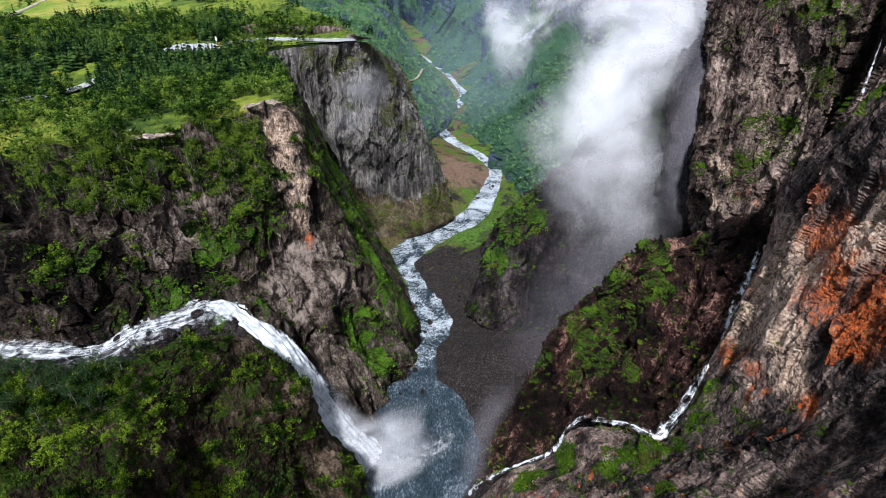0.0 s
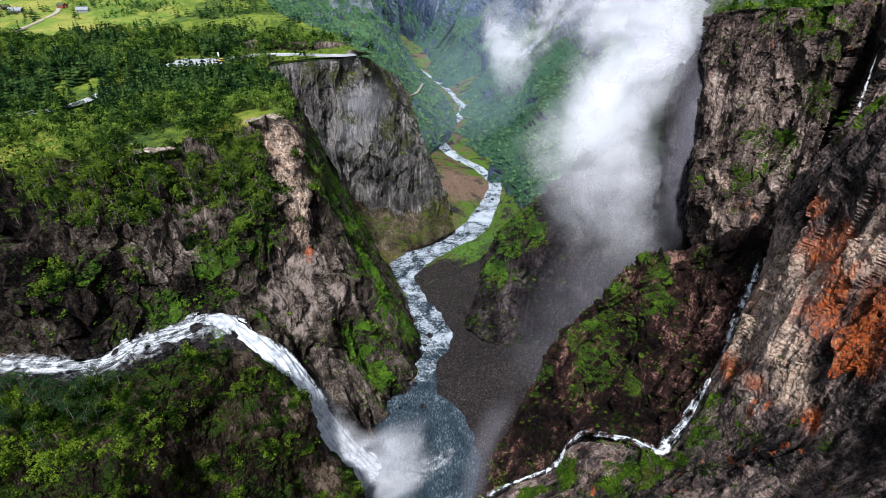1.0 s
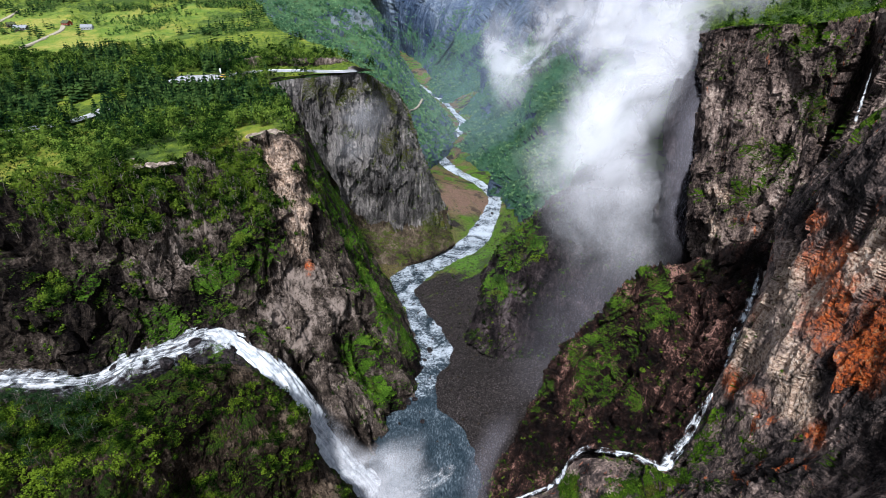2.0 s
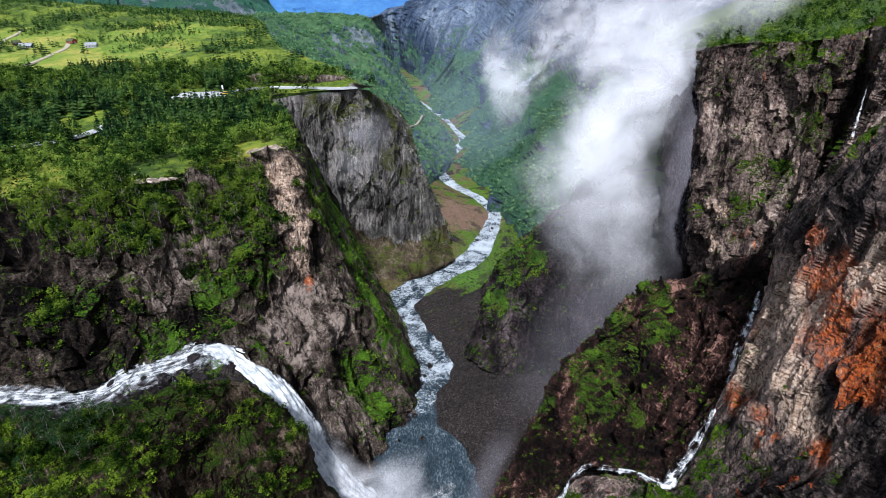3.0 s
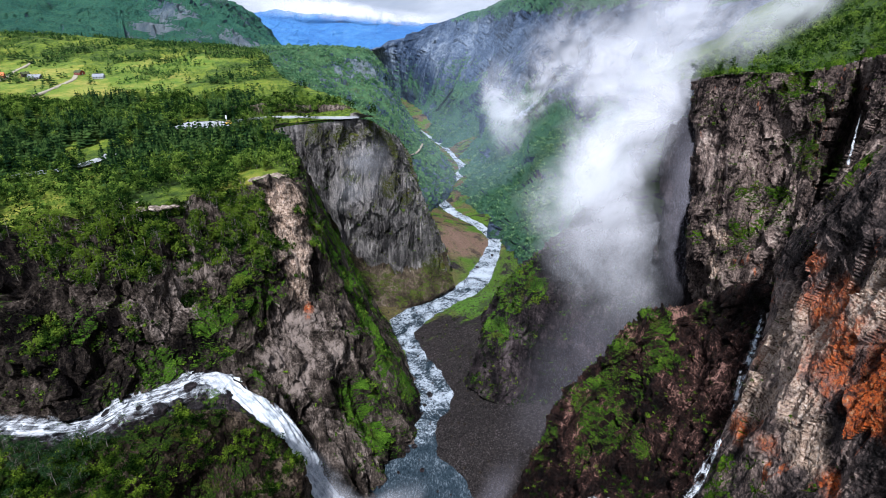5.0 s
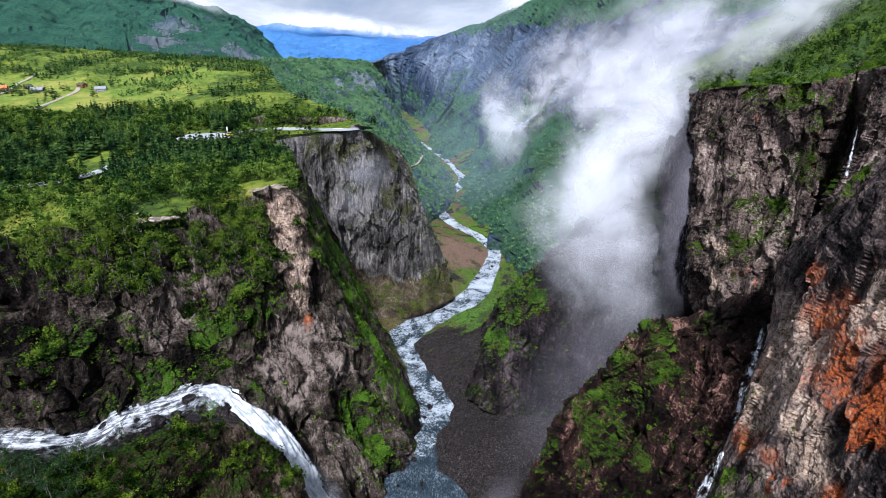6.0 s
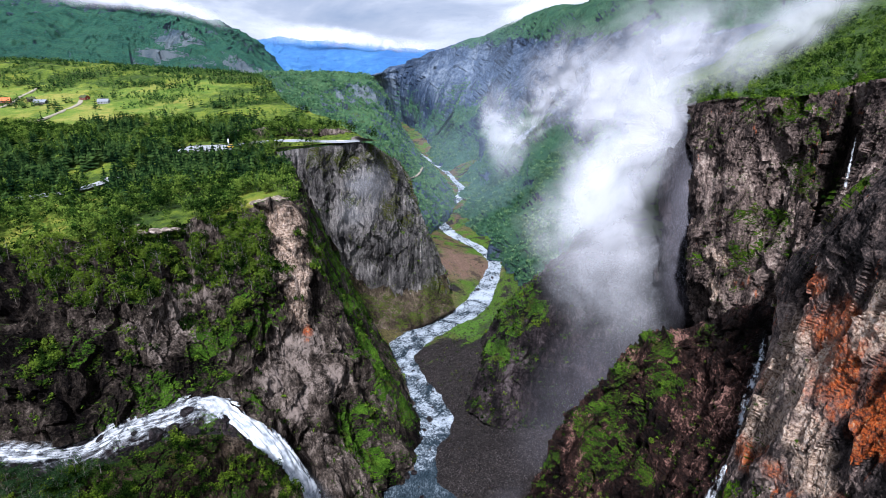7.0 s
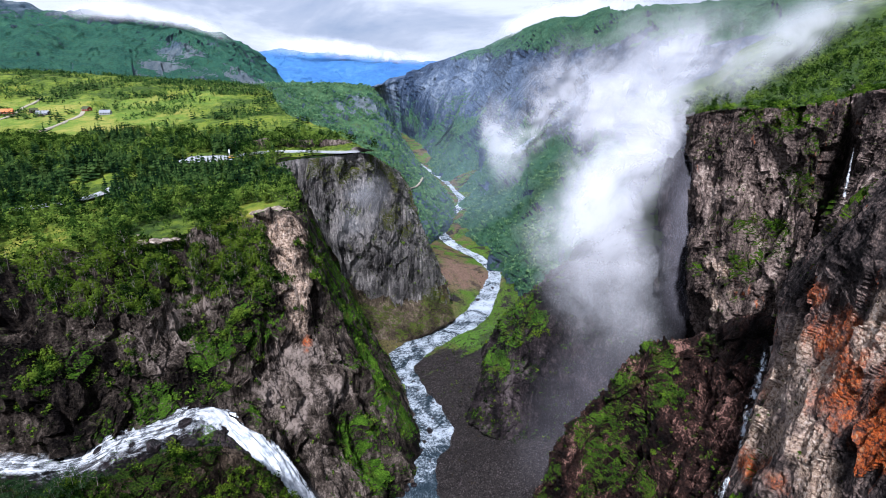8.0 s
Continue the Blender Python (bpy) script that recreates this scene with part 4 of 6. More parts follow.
def widths(values, n):
    return curve_through([(w, 0, 0) for w in values], n)[:, 0]


ribbon("river", river_line, river_half + np.linspace(8, 3, 260), 60, river_water, "shallow river with white rapids between gravel banks")
fall_line = curve_through(FALL, 160)
ribbon("waterfall", fall_line, widths([6, 10.5, 12, 13, 14, 15, 17, 19], 160), 60, fall_water, "broad white waterfall plunging into the pool", bulge=widths([0.2, 2.0, 4.5, 5.5, 5.5, 5.5, 5.5, 5.0], 160), chop=1.3)
feed_line = curve_through(FALL_TOP, 160) - np.array([0, 5, 0])
ribbon("upstream_rapids", feed_line, widths([8, 9, 11, 16, 20, 20, 17, 11], 160), 60, rapid_water, "white rapids among boulders above the waterfall", bulge=0.6, chop=0.35)
thin_line = curve_through(THIN_FALL, 300)
ribbon("thin_waterfall", thin_line, widths([1.4, 2.8, 3.2, 1.8, 2.6, 4.6, 5.0, 3.8, 2.6, 2.4, 2.2, 2.0, 2.2, 2.0, 2.8, 3.4], 300), 20, thin_water, "thin white cascade over dark wet rock", bulge=0.35, chop=0.7)
foam_water = falling_material("boiling_foam", 0.40, 0.9, 1.8)
ribbon("plunge_foam", curve_through(FOAM, 80), widths([9, 15, 18, 17, 13, 8], 80), 40, foam_water, "white foam boiling at the foot of the waterfall", bulge=1.6, chop=0.8)


# pale scree fans on the mountainside, a thread of water in the cleft
def scree_material(name):
    m, t, out = material(name)
    co = t.nodes.new("ShaderNodeTexCoord").outputs["Object"]
    n = noise_tex(t, co, 0.12, 7, 0.7, 0.4)
    rim = t.nodes.new("ShaderNodeAttribute")
    rim.attribute_name = "rim"
    a = mapped(t, maths(t, "SUBTRACT", maths(t, "MULTIPLY", n, 2.0), rim.outputs["Fac"]), 0.15, 1.0)
    d = node(t, "ShaderNodeBsdfDiffuse", i_Color=ramp(t, n, [(0.35, (0.09, 0.115, 0.14)), (0.65, (0.24, 0.27, 0.31))]))
    tr = t.nodes.new("ShaderNodeBsdfTransparent")
    mix = node(t, "ShaderNodeMixShader", i_0=a, i_1=tr.outputs[0], i_2=d.outputs[0])
    t.links.new(mix.outputs[0], out.inputs[0])
    return m


scree = scree_material("pale_scree")
for line in ([(100, 1505, 205), (66, 1550, 146), (30, 1590, 96), (-16, 1620, 34)], [(237, 1030, 190), (215, 1038, 158), (190, 1046, 128), (150, 1036, 98)],
             [(122, 1480, 170), (84, 1520, 110), (50, 1545, 70), (16, 1560, 40)]):
    fan, _ = ribbon("scree_fan", curve_through(line, 60), widths([3, 10, 19, 30], 60), 12, scree, "pale grey scree fan below the mountain wall", bulge=3.0, chop=1.5)
    tagged(fan, category="scree")


# ---- trees and shrubs ----
def leaf_material(name, tones):
    m, t, out = material(name)
    isl = t.nodes.new("ShaderNodeNewGeometry").outputs["Random Per Island"]
    one = t.nodes.new("ShaderNodeObjectInfo").outputs["Random"]
    co = t.nodes.new("ShaderNodeTexCoord").outputs["Object"]
    stand = maths(t, "ADD", maths(t, "MULTIPLY", noise_tex(t, co, 0.15, 2, 0.5), 0.6), maths(t, "MULTIPLY", noise_tex(t, co, 0.03, 4, 0.6), 0.4))
    v = maths(t, "ADD", maths(t, "MULTIPLY", isl, 0.30), maths(t, "ADD", maths(t, "MULTIPLY", one, 0.12), maths(t, "MULTIPLY", maths(t, "SUBTRACT", stand, 0.5), 4.6)))
    col = ramp(t, maths(t, "ADD", v, 0.22), [(0.10, tones[0]), (0.45, tones[1]), (0.82, tones[2])])
    d = node(t, "ShaderNodeBsdfDiffuse", i_Color=col)
    tr = node(t, "ShaderNodeBsdfTranslucent", i_Color=col)
    mix = node(t, "ShaderNodeMixShader", i_0=0.35, i_1=d.outputs[0], i_2=tr.outputs[0])
    t.links.new(mix.outputs[0], out.inputs[0])
    return m


birch_leaf = leaf_material("birch_leaves", ((0.007, 0.019, 0.004), (0.038, 0.078, 0.012), (0.155, 0.225, 0.034)))
shrub_leaf = leaf_material("shrub_leaves", ((0.008, 0.022, 0.003), (0.042, 0.088, 0.010), (0.145, 0.230, 0.020)))
spruce_leaf = leaf_material("spruce_needles", ((0.005, 0.014, 0.006), (0.020, 0.046, 0.013), (0.060, 0.105, 0.026)))
# leaf colours lightened and blued to paint the valley haze over far woods
far_hazed_leaf = leaf_material("far_woods_hazed_leaves", ((0.044, 0.110, 0.062), (0.100, 0.205, 0.100), (0.180, 0.295, 0.135)))
mound_leaf = leaf_material("mound_shrub_leaves", ((0.004, 0.011, 0.002), (0.027, 0.055, 0.006), (0.135, 0.200, 0.016)))
mound_birch = leaf_material("grey_green_birch_leaves", ((0.008, 0.022, 0.008), (0.038, 0.074, 0.026), (0.11, 0.17, 0.060)))
slope_leaf = leaf_material("slope_scrub_leaves", ((0.005, 0.013, 0.003), (0.025, 0.052, 0.007), (0.100, 0.150, 0.016)))
plain_leaf = leaf_material("plateau_woods_leaves", ((0.010, 0.032, 0.010), (0.042, 0.092, 0.024), (0.12, 0.19, 0.045)))
bark, _t, _o = material("grey_bark")
surface(_t, _o, ramp(_t, noise_tex(_t, _t.nodes.new("ShaderNodeTexCoord").outputs["Object"], 3.0), [(0.35, (0.05, 0.04, 0.035)), (0.65, (0.26, 0.23, 0.20))]), 0.9)


def tapered(rng, base, tip, r0, r1, sides=5):
    """A tapered limb as triangles."""
    a, b = np.asarray(base, float), np.asarray(tip, float)
    d = (b - a) / np.linalg.norm(b - a)
    u = np.cross(d, (0.3, 0.9, 0.1))
    u /= np.linalg.norm(u)
    v = np.cross(d, u)
    w = np.linspace(0, 2 * np.pi, sides, endpoint=False)
    ring = np.cos(w)[:, None] * u + np.sin(w)[:, None] * v
    verts = np.vstack([a + r0 * ring, b + r1 * ring])
    k = np.arange(sides)
    k2 = (k + 1) % sides
    return verts, np.vstack([np.stack([k, k2, k + sides], 1), np.stack([k2, k2 + sides, k + sides], 1)])


def joined(pieces):
    verts, faces, n = [], [], 0
    for v, f in pieces:
        verts.append(v)
        faces.append(f + n)
        n += len(v)
    return np.vstack(verts), np.vstack(faces)


def leaf_cloud(rng, centres, radii, n, size, loose=0.55):
    """n leaf clumps around the given centres, as single triangles that face outwards and up."""
    k = rng.choice(len(centres), n)
    d = rng.normal(size=(n, 3))
    d /= np.linalg.norm(d, axis=1)[:, None]
    c = centres[k] + d * (radii[k] * rng.uniform(0.35, 1.0, n) ** 0.6)[:, None]
    out = d + np.array([0, 0, 0.45]) + loose * rng.normal(size=(n, 3))
    out /= np.linalg.norm(out, axis=1)[:, None]
    a = np.cross(out, rng.normal(size=(n, 3)))
    a /= np.linalg.norm(a, axis=1)[:, None]
    b = np.cross(out, a)
    s = size * rng.uniform(0.6, 1.35, n)[:, None]
    verts = np.stack([c + a * s, c - a * s * 0.5 + b * s * 0.8, c - a * s * 0.6 - b * s * 0.75], axis=1).reshape(-1, 3)
    return verts, np.arange(3 * n).reshape(n, 3)


def birch(seed, leaves=190, size=0.036):
    """A birch one unit high: (trunk and limbs), (leaves)."""
    rng = np.random.RandomState(seed)
    bend = rng.uniform(-0.06, 0.06, 2)
    limbs = [tapered(rng, (0, 0, -0.05), (bend[0], bend[1], 0.62), 0.022, 0.009)]
    n = rng.randint(6, 10)
    cen = []
    for k in range(n):
        h = rng.uniform(0.30, 0.92)
        w = rng.uniform(0, 2 * np.pi)
        r = (0.27 * np.sin(np.pi * np.clip((h - 0.12) / 0.95, 0, 1)) + 0.03) * rng.uniform(0.5, 1.1)
        c = (bend[0] + r * np.cos(w), bend[1] + r * np.sin(w), h)
        cen.append(c)
        if k < 5:
            limbs.append(tapered(rng, (bend[0] * h * 0.6, bend[1] * h * 0.6, min(h * 0.7, 0.55)), c, 0.009, 0.003, 3))
    cen = np.array(cen)
    rad = rng.uniform(0.10, 0.19, n)
    return joined(limbs), leaf_cloud(rng, cen, rad, leaves, size)


def shrub(seed, leaves=130, size=0.085):
    """A low broad shrub one unit high."""
    rng = np.random.RandomState(seed)
    n = rng.randint(5, 9)
    cen = np.stack([rng.uniform(-0.55, 0.55, n), rng.uniform(-0.55, 0.55, n), rng.uniform(0.2, 0.75, n)], axis=1)
    limbs = [tapered(rng, (0, 0, -0.1), c, 0.03, 0.01, 3) for c in cen[:5]]
    return joined(limbs), leaf_cloud(rng, cen, rng.uniform(0.18, 0.36, n), leaves, size)


def spruce(seed, tiers=7, arms=7):
    """A narrow spruce one unit high: drooping boughs in tiers."""
    rng = np.random.RandomState(seed)
    verts, faces = [], []
    for k in range(tiers):
        f = k / (tiers - 1)
        z, r = 0.10 + 0.84 * f, 0.25 * (1 - f) ** 0.8 + 0.018
        for j in range(arms - (k > tiers * 0.6) * 3):
            w = 2 * np.pi * (j + rng.uniform(-0.3, 0.3)) / arms + k
            rr = r * rng.uniform(0.55, 1.3)
            d, s = np.array([np.cos(w), np.sin(w), 0]), np.array([-np.sin(w), np.cos(w), 0])
            tip = d * rr + (0, 0, z - 0.07 * rng.uniform(0.6, 1.4))
            root = d * 0.01 + np.array((0, 0, z + 0.055))
            wide = 0.5 * rr
            i = len(verts)
            verts += [root, d * rr * 0.6 + s * wide + (0, 0, z - 0.035), tip, d * rr * 0.6 - s * wide + (0, 0, z - 0.035)]
            faces += [(i, i + 1, i + 2), (i, i + 2, i + 3)]
    i = len(verts)
    verts += [(0.012, 0, 0.9), (-0.012, 0.008, 0.9), (0, 0, 1.0)]
    faces.append((i, i + 1, i + 2))
    return tapered(rng, (0, 0, -0.04), (0, 0, 0.6), 0.018, 0.008, 4), (np.array(verts), np.array(faces))


def spots(g, n, rng, keep):
    """Up to n places on a skin: points and normals, chosen by area where keep(points, normals) is a chance."""
    nn = normals(g)
    nn *= np.sign(nn[..., 2:3] + 1e-9)
    du, dv = np.gradient(g, axis=1), np.gradient(g, axis=0)
    area = np.linalg.norm(np.cross(du, dv), axis=2).ravel()
    p, q = g.reshape(-1, 3), nn.reshape(-1, 3)
    w = area * np.clip(keep(p, q), 0, None)
    k = rng.choice(len(p), n, p=w / w.sum())
    jit = rng.uniform(-0.5, 0.5, (n, 2))
    j = (k % g.shape[1])
    i = (k // g.shape[1])
    at = p[k] + du[i, j] * jit[:, :1] + dv[i, j] * jit[:, 1:]
    return at, q[k]


def stand(name, kinds, at, heights, leaf, label, category, rng, wood=True):
    """Many plants too numerous to count, as one thing: wood and leaves."""
    parts = ([], [])
    counts = [0, 0]
    which = rng.randint(len(kinds), size=len(at))
    for k, kind in enumerate(kinds):
        sel = np.where(which == k)[0]
        if not len(sel):
            continue
        w = rng.uniform(0, 2 * np.pi, len(sel))
        c, s = np.cos(w), np.sin(w)
        h = heights[sel]
        fat = h * rng.uniform(0.85, 1.25, len(sel))
        for j, (v, f) in enumerate(kind):
            if j == 0 and not wood:
                continue
            x = (v[None, :, 0] * c[:, None] - v[None, :, 1] * s[:, None]) * fat[:, None] + at[sel, 0][:, None]
            y = (v[None, :, 0] * s[:, None] + v[None, :, 1] * c[:, None]) * fat[:, None] + at[sel, 1][:, None]
            z = v[None, :, 2] * h[:, None] + at[sel, 2][:, None]
            vv = np.stack([x, y, z], axis=2).reshape(-1, 3)
            ff = (f[None] + (np.arange(len(sel)) * len(v))[:, None, None]).reshape(-1, 3) + counts[j]
            counts[j] += len(vv)
            parts[j].append((vv, ff))
    leaves = mesh_object(name, np.vstack([v for v, f in parts[1]]), np.vstack([f for v, f in parts[1]]), leaf)
    tagged(leaves, label, category, kind="stuff")
    if wood and parts[0]:
        trunks = mesh_object("trunks", np.vstack([v for v, f in parts[0]]), np.vstack([f for v, f in parts[0]]), bark)
        trunks.parent = leaves
        tagged(trunks, kind="stuff")
    return leaves


BIRCHES = [birch(k, 104, 0.054) for k in range(8)]
FAR_BIRCHES = [birch(20 + k, 34, 0.10) for k in range(4)]
SHRUBS = [shrub(40 + k, 64, 0.125) for k in range(8)]
DENSE_SHRUBS = [shrub(240 + k, 150, 0.078) for k in range(6)]
FAR_SHRUBS = [shrub(60 + k, 26, 0.22) for k in range(4)]
SPRUCES = [spruce(80 + k) for k in range(4)]
FAR_SPRUCES = [spruce(90 + k, 5, 6) for k in range(3)]
rng = np.random.RandomState(11)


def soft(v, lo, hi):
    f = np.clip((v - lo) / (hi - lo), 0, 1)
    return f * f * (3 - 2 * f)


def open_meadow(p):
    """Where the plateau is kept open: fields round the farms, the car park and the road."""
    far = soft(p[:, 1], 500, 560) * (1 - soft(p[:, 1], 760, 860)) * (1 - soft(p[:, 0], -330, -260))
    field = far * soft(fbm(p / np.array([90, 40, 90]) + 3, 3), -0.35, 0.05)
    park = (np.abs(p[:, 0] + 203) < 27) * (p[:, 1] > 421) * (p[:, 1] < 456)
    road = (np.abs(p[:, 1] - 458) < 7) * (p[:, 0] > -150)
    slabs = (np.abs(p[:, 0] + 108) < 12) * (np.abs(p[:, 1] - 297) < 7)
    return np.clip(field + 1.5 * park + road + slabs, 0, 1)


def dark_wood(p):
    """The chance of spruce against birch."""
    belt = np.exp(-((p[:, 1] - 395) / 50) ** 2) * soft(-p[:, 0], 150, 230)
    return np.clip(belt * 0.85 + 0.7 * soft(fbm(p / 70 + 23, 3), 0.05, 0.35) * soft(p[:, 1], 325, 375), 0, 1)


FACE = [(-99, 293, 163, 17), (-96, 286, 149, 15), (-91, 275, 133, 15), (-87, 254, 97, 20), (-70, 253, 77, 16), (-97, 237, 89, 16), (-81, 235, 78, 16), (-151, 231, 126, 14), (-74, 223, 55, 12)]


def sheer(p):
    """1 on the bare face of the promontory, 0 away from it."""
    near = [np.hypot(np.hypot(p[:, 0] - x, p[:, 1] - y), p[:, 2] - z) / r for x, y, z, r in FACE]
    return 1 - soft(np.min(near, axis=0) + 0.5 * fbm(p / 7 + 31, 2), 0.7, 1.1)


near_part = plateau_g[:130]
at, nn = spots(near_part, 2500, rng, lambda p, n: (p[:, 1] < 640) * (1 - open_meadow(p)) * (1 - dark_wood(p)) * (p[:, 0] > -620) * (0.04 + soft(fbm(p / 34 + 5, 3), -0.22, 0.12)))
stand("birch_wood", BIRCHES, at, rng.uniform(7.0, 13.5, len(at)), birch_leaf, "light green birch wood covering the plateau", "birch wood", rng, False)
at, nn = spots(near_part, 1800, rng, lambda p, n: (p[:, 1] < 700) * (1 - open_meadow(p)) * dark_wood(p) * (0.1 + soft(fbm(p / 40 + 77, 3), -0.25, 0.05)) * (p[:, 0] > -620))
stand("spruce_wood", SPRUCES, at, rng.uniform(9, 18, len(at)), spruce_leaf, "dark green spruce wood on the plateau", "spruce wood", rng, False)
at, nn = spots(plateau_g, 4300, rng, lambda p, n: soft(p[:, 1], 520, 640) * (p[:, 1] < 1250) * (1 - open_meadow(p)) * soft(fbm(p / 60 + 41, 4), -0.1, 0.12) * (p[:, 0] > -1150))
stand("far_birch_wood", FAR_BIRCHES, at, rng.uniform(4, 8, len(at)), plain_leaf, "green woods scattered over the far plateau", "birch wood", rng, False)
at, nn = spots(plateau_g, 1500, rng, lambda p, n: soft(p[:, 1], 520, 640) * (p[:, 1] < 1250) * (1 - open_meadow(p)) * soft(fbm(p / 75 + 61, 4), 0.0, 0.15) * (p[:, 0] > -1150))
stand("far_spruce_wood", FAR_SPRUCES, at, rng.uniform(7, 12, len(at)), spruce_leaf, "dark spruce belts on the far plateau", "spruce wood", rng, False)

at, nn = spots(near_part, 260, rng, lambda p, n: (p[:, 0] > -185) * (p[:, 1] > 330) * (p[:, 1] < 446) * (1 - open_meadow(p)))
stand("rim_birches", BIRCHES, at, rng.uniform(5, 9, len(at)), birch_leaf, "birches crowding the cliff rim below the road", "birch wood", rng)
at, nn = spots(left_g, 1300, rng, lambda p, n: (0.10 + 0.9 * soft(p[:, 0], -225, -165)) * soft(n[:, 2], 0.38, 0.62) * soft(p[:, 2], 100, 140) * (0.03 + soft(fbm(p / 24 + 71, 3), -0.05, 0.15)) * (p[:, 1] < 330) * (1 - open_meadow(p)) * (1 - sheer(p)) * (1 - 0.8 * soft(p[:, 0], -104, -88)))
stand("cliff_shrubs", SHRUBS, at, rng.uniform(2.2, 5.5, len(at)), slope_leaf, "green birch shrubs clinging to the cliff ledges", "shrubs", rng, False)
at, nn = spots(left_g[:90], 620, rng, lambda p, n: (0.35 + 0.65 * soft(p[:, 0], -235, -175)) * soft(n[:, 2], 0.3, 0.6) * soft(p[:, 2], 132, 150) * (p[:, 1] < 330) * (1 - open_meadow(p)) * (1 - sheer(p)) * (1 - soft(p[:, 0], -106, -92)))
stand("slope_birches", BIRCHES, at, rng.uniform(5, 9.5, len(at)), slope_leaf, "young birches on the slope above the cliff", "birch wood", rng)
at, nn = spots(left_g[90:], 420, rng, lambda p, n: soft(n[:, 2], 0.35, 0.6) * soft(fbm(p / 20 + 81, 3), 0, 0.2) * (1 - sheer(p)))
stand("ledge_shrubs", FAR_SHRUBS, at, rng.uniform(1.2, 2.6, len(at)), shrub_leaf, "small shrubs on mossy ledges", "shrubs", rng, False)
at, nn = spots(left_g[:, 437:], 700, rng, lambda p, n: soft(p[:, 1], 322, 345) * (0.2 + soft(fbm(p / 18 + 201, 3), -0.2, 0.1)))
stand("gully_shrubs", FAR_SHRUBS, at, rng.uniform(0.5, 1.4, len(at)), shrub_leaf, "bright green scrub in the steep gully", "shrubs", rng, False)
at, nn = spots(mound_g[37:], 1150, rng, lambda p, n: soft(n[:, 2], 0.40, 0.62) * (0.03 + soft(fbm(p / 15 + 91, 3), -0.1, 0.12)))
stand("mound_shrubs", DENSE_SHRUBS, at, rng.uniform(2.0, 5.2, len(at)), mound_leaf, "dense green shrubs over the rock mound", "shrubs", rng, False)
at, nn = spots(mound_g[27:], 170, rng, lambda p, n: soft(n[:, 2], 0.4, 0.7) * soft(-p[:, 0], 120, 150) * soft(p[:, 1], 100, 130))
TREES = [birch(k + 200, 260, 0.030) for k in range(6)]
tree_kinds = []
for wood_part, leaf_part in TREES:
    crown_mesh = mesh_object("crown", *leaf_part, mound_birch)
    trunk_mesh = mesh_object("trunk", *wood_part, bark)
    tree_kinds.append((trunk_mesh.data, crown_mesh.data))
    bpy.data.objects.remove(crown_mesh)
    bpy.data.objects.remove(trunk_mesh)
for k, (x, y, z) in enumerate(at):
    tree = tagged(new("birch_tree"), "small grey-green birch on the mossy mound by the river", "tree", group="birches on the mound")
    high = rng.uniform(4.5, 8.5)
    tree.matrix_basis = pose(x, y, z, 0, 0, rng.uniform(0, 360)) @ Matrix.Diagonal((high * 1.1, high * 1.1, high, 1))
    for part_name, data in zip(("trunk", "crown"), tree_kinds[k % 6]):
        new(part_name, data).parent = tree
at, nn = spots(ridge_g[40:], 600, rng, lambda p, n: soft(n[:, 2], 0.4, 0.65) * soft(fbm(p / 18 + 101, 3), -0.1, 0.15) * soft(220 - p[:, 0], 80, 110))
stand("ridge_shrubs", DENSE_SHRUBS, at, rng.uniform(0.9, 2.0, len(at)), shrub_leaf, "bright green shrubs along the ridge crest", "shrubs", rng, False)
at, nn = spots(wall_g, 420, rng, lambda p, n: soft(n[:, 2], 0.55, 0.8) * soft(fbm(p / 16 + 111, 3), 0.0, 0.2) * soft(150 - p[:, 2], -10, 20))
stand("wall_shrubs", DENSE_SHRUBS, at, rng.uniform(0.6, 1.6, len(at)), shrub_leaf, "low green shrubs in the clefts of the wall", "shrubs", rng, False)
at, nn = spots(shade_g, 420, rng, lambda p, n: soft(n[:, 2], 0.4, 0.65) * soft(fbm(p / 22 + 121, 3), -0.1, 0.1) * soft(110 - p[:, 0], 0, 60))
stand("damp_cliff_shrubs", SHRUBS, at, rng.uniform(1.2, 2.8, len(at)), mound_leaf, "green shrubs on the damp cliff", "shrubs", rng, False)
at, nn = spots(upper_g, 420, rng, lambda p, n: soft(n[:, 2], 0.45, 0.7) * soft(fbm(p / 22 + 131, 3), 0.0, 0.2))
stand("upper_cliff_shrubs", SHRUBS, at, rng.uniform(1.0, 2.4, len(at)), shrub_leaf, "shrubs on ledges of the upper cliff", "shrubs", rng, False)
at, nn = spots(view_g, 500, rng, lambda p, n: soft(n[:, 2], 0.35, 0.6) * soft(fbm(p / 22 + 141, 3), -0.1, 0.2))
stand("viewpoint_cliff_shrubs", FAR_SHRUBS, at, rng.uniform(1.0, 2.4, len(at)), shrub_leaf, "shrubs clinging below the road", "shrubs", rng, False)
at, nn = spots(shoulder_g, 1400, rng, lambda p, n: (p[:, 1] < 480) * (0.2 + soft(fbm(p / 22 + 151, 3), -0.25, 0.1)))
stand("shoulder_birches", BIRCHES, at, rng.uniform(4.0, 8.5, len(at)), birch_leaf, "birch scrub on the shoulder above the cliff", "birch wood", rng, False)
at, nn = spots(shoulder_g[:9], 420, rng, lambda p, n: 0.2 + soft(fbm(p / 9 + 181, 3), -0.1, 0.2))
stand("shoulder_rim_shrubs", DENSE_SHRUBS, at - np.array([0, 0.6, 0.5]), rng.uniform(1.2, 4.2, len(at)), shrub_leaf, "low shrubs hanging over the cliff rim", "shrubs", rng, False)
rim_line = curve_through(CLIFF_RIM[:6], 300)
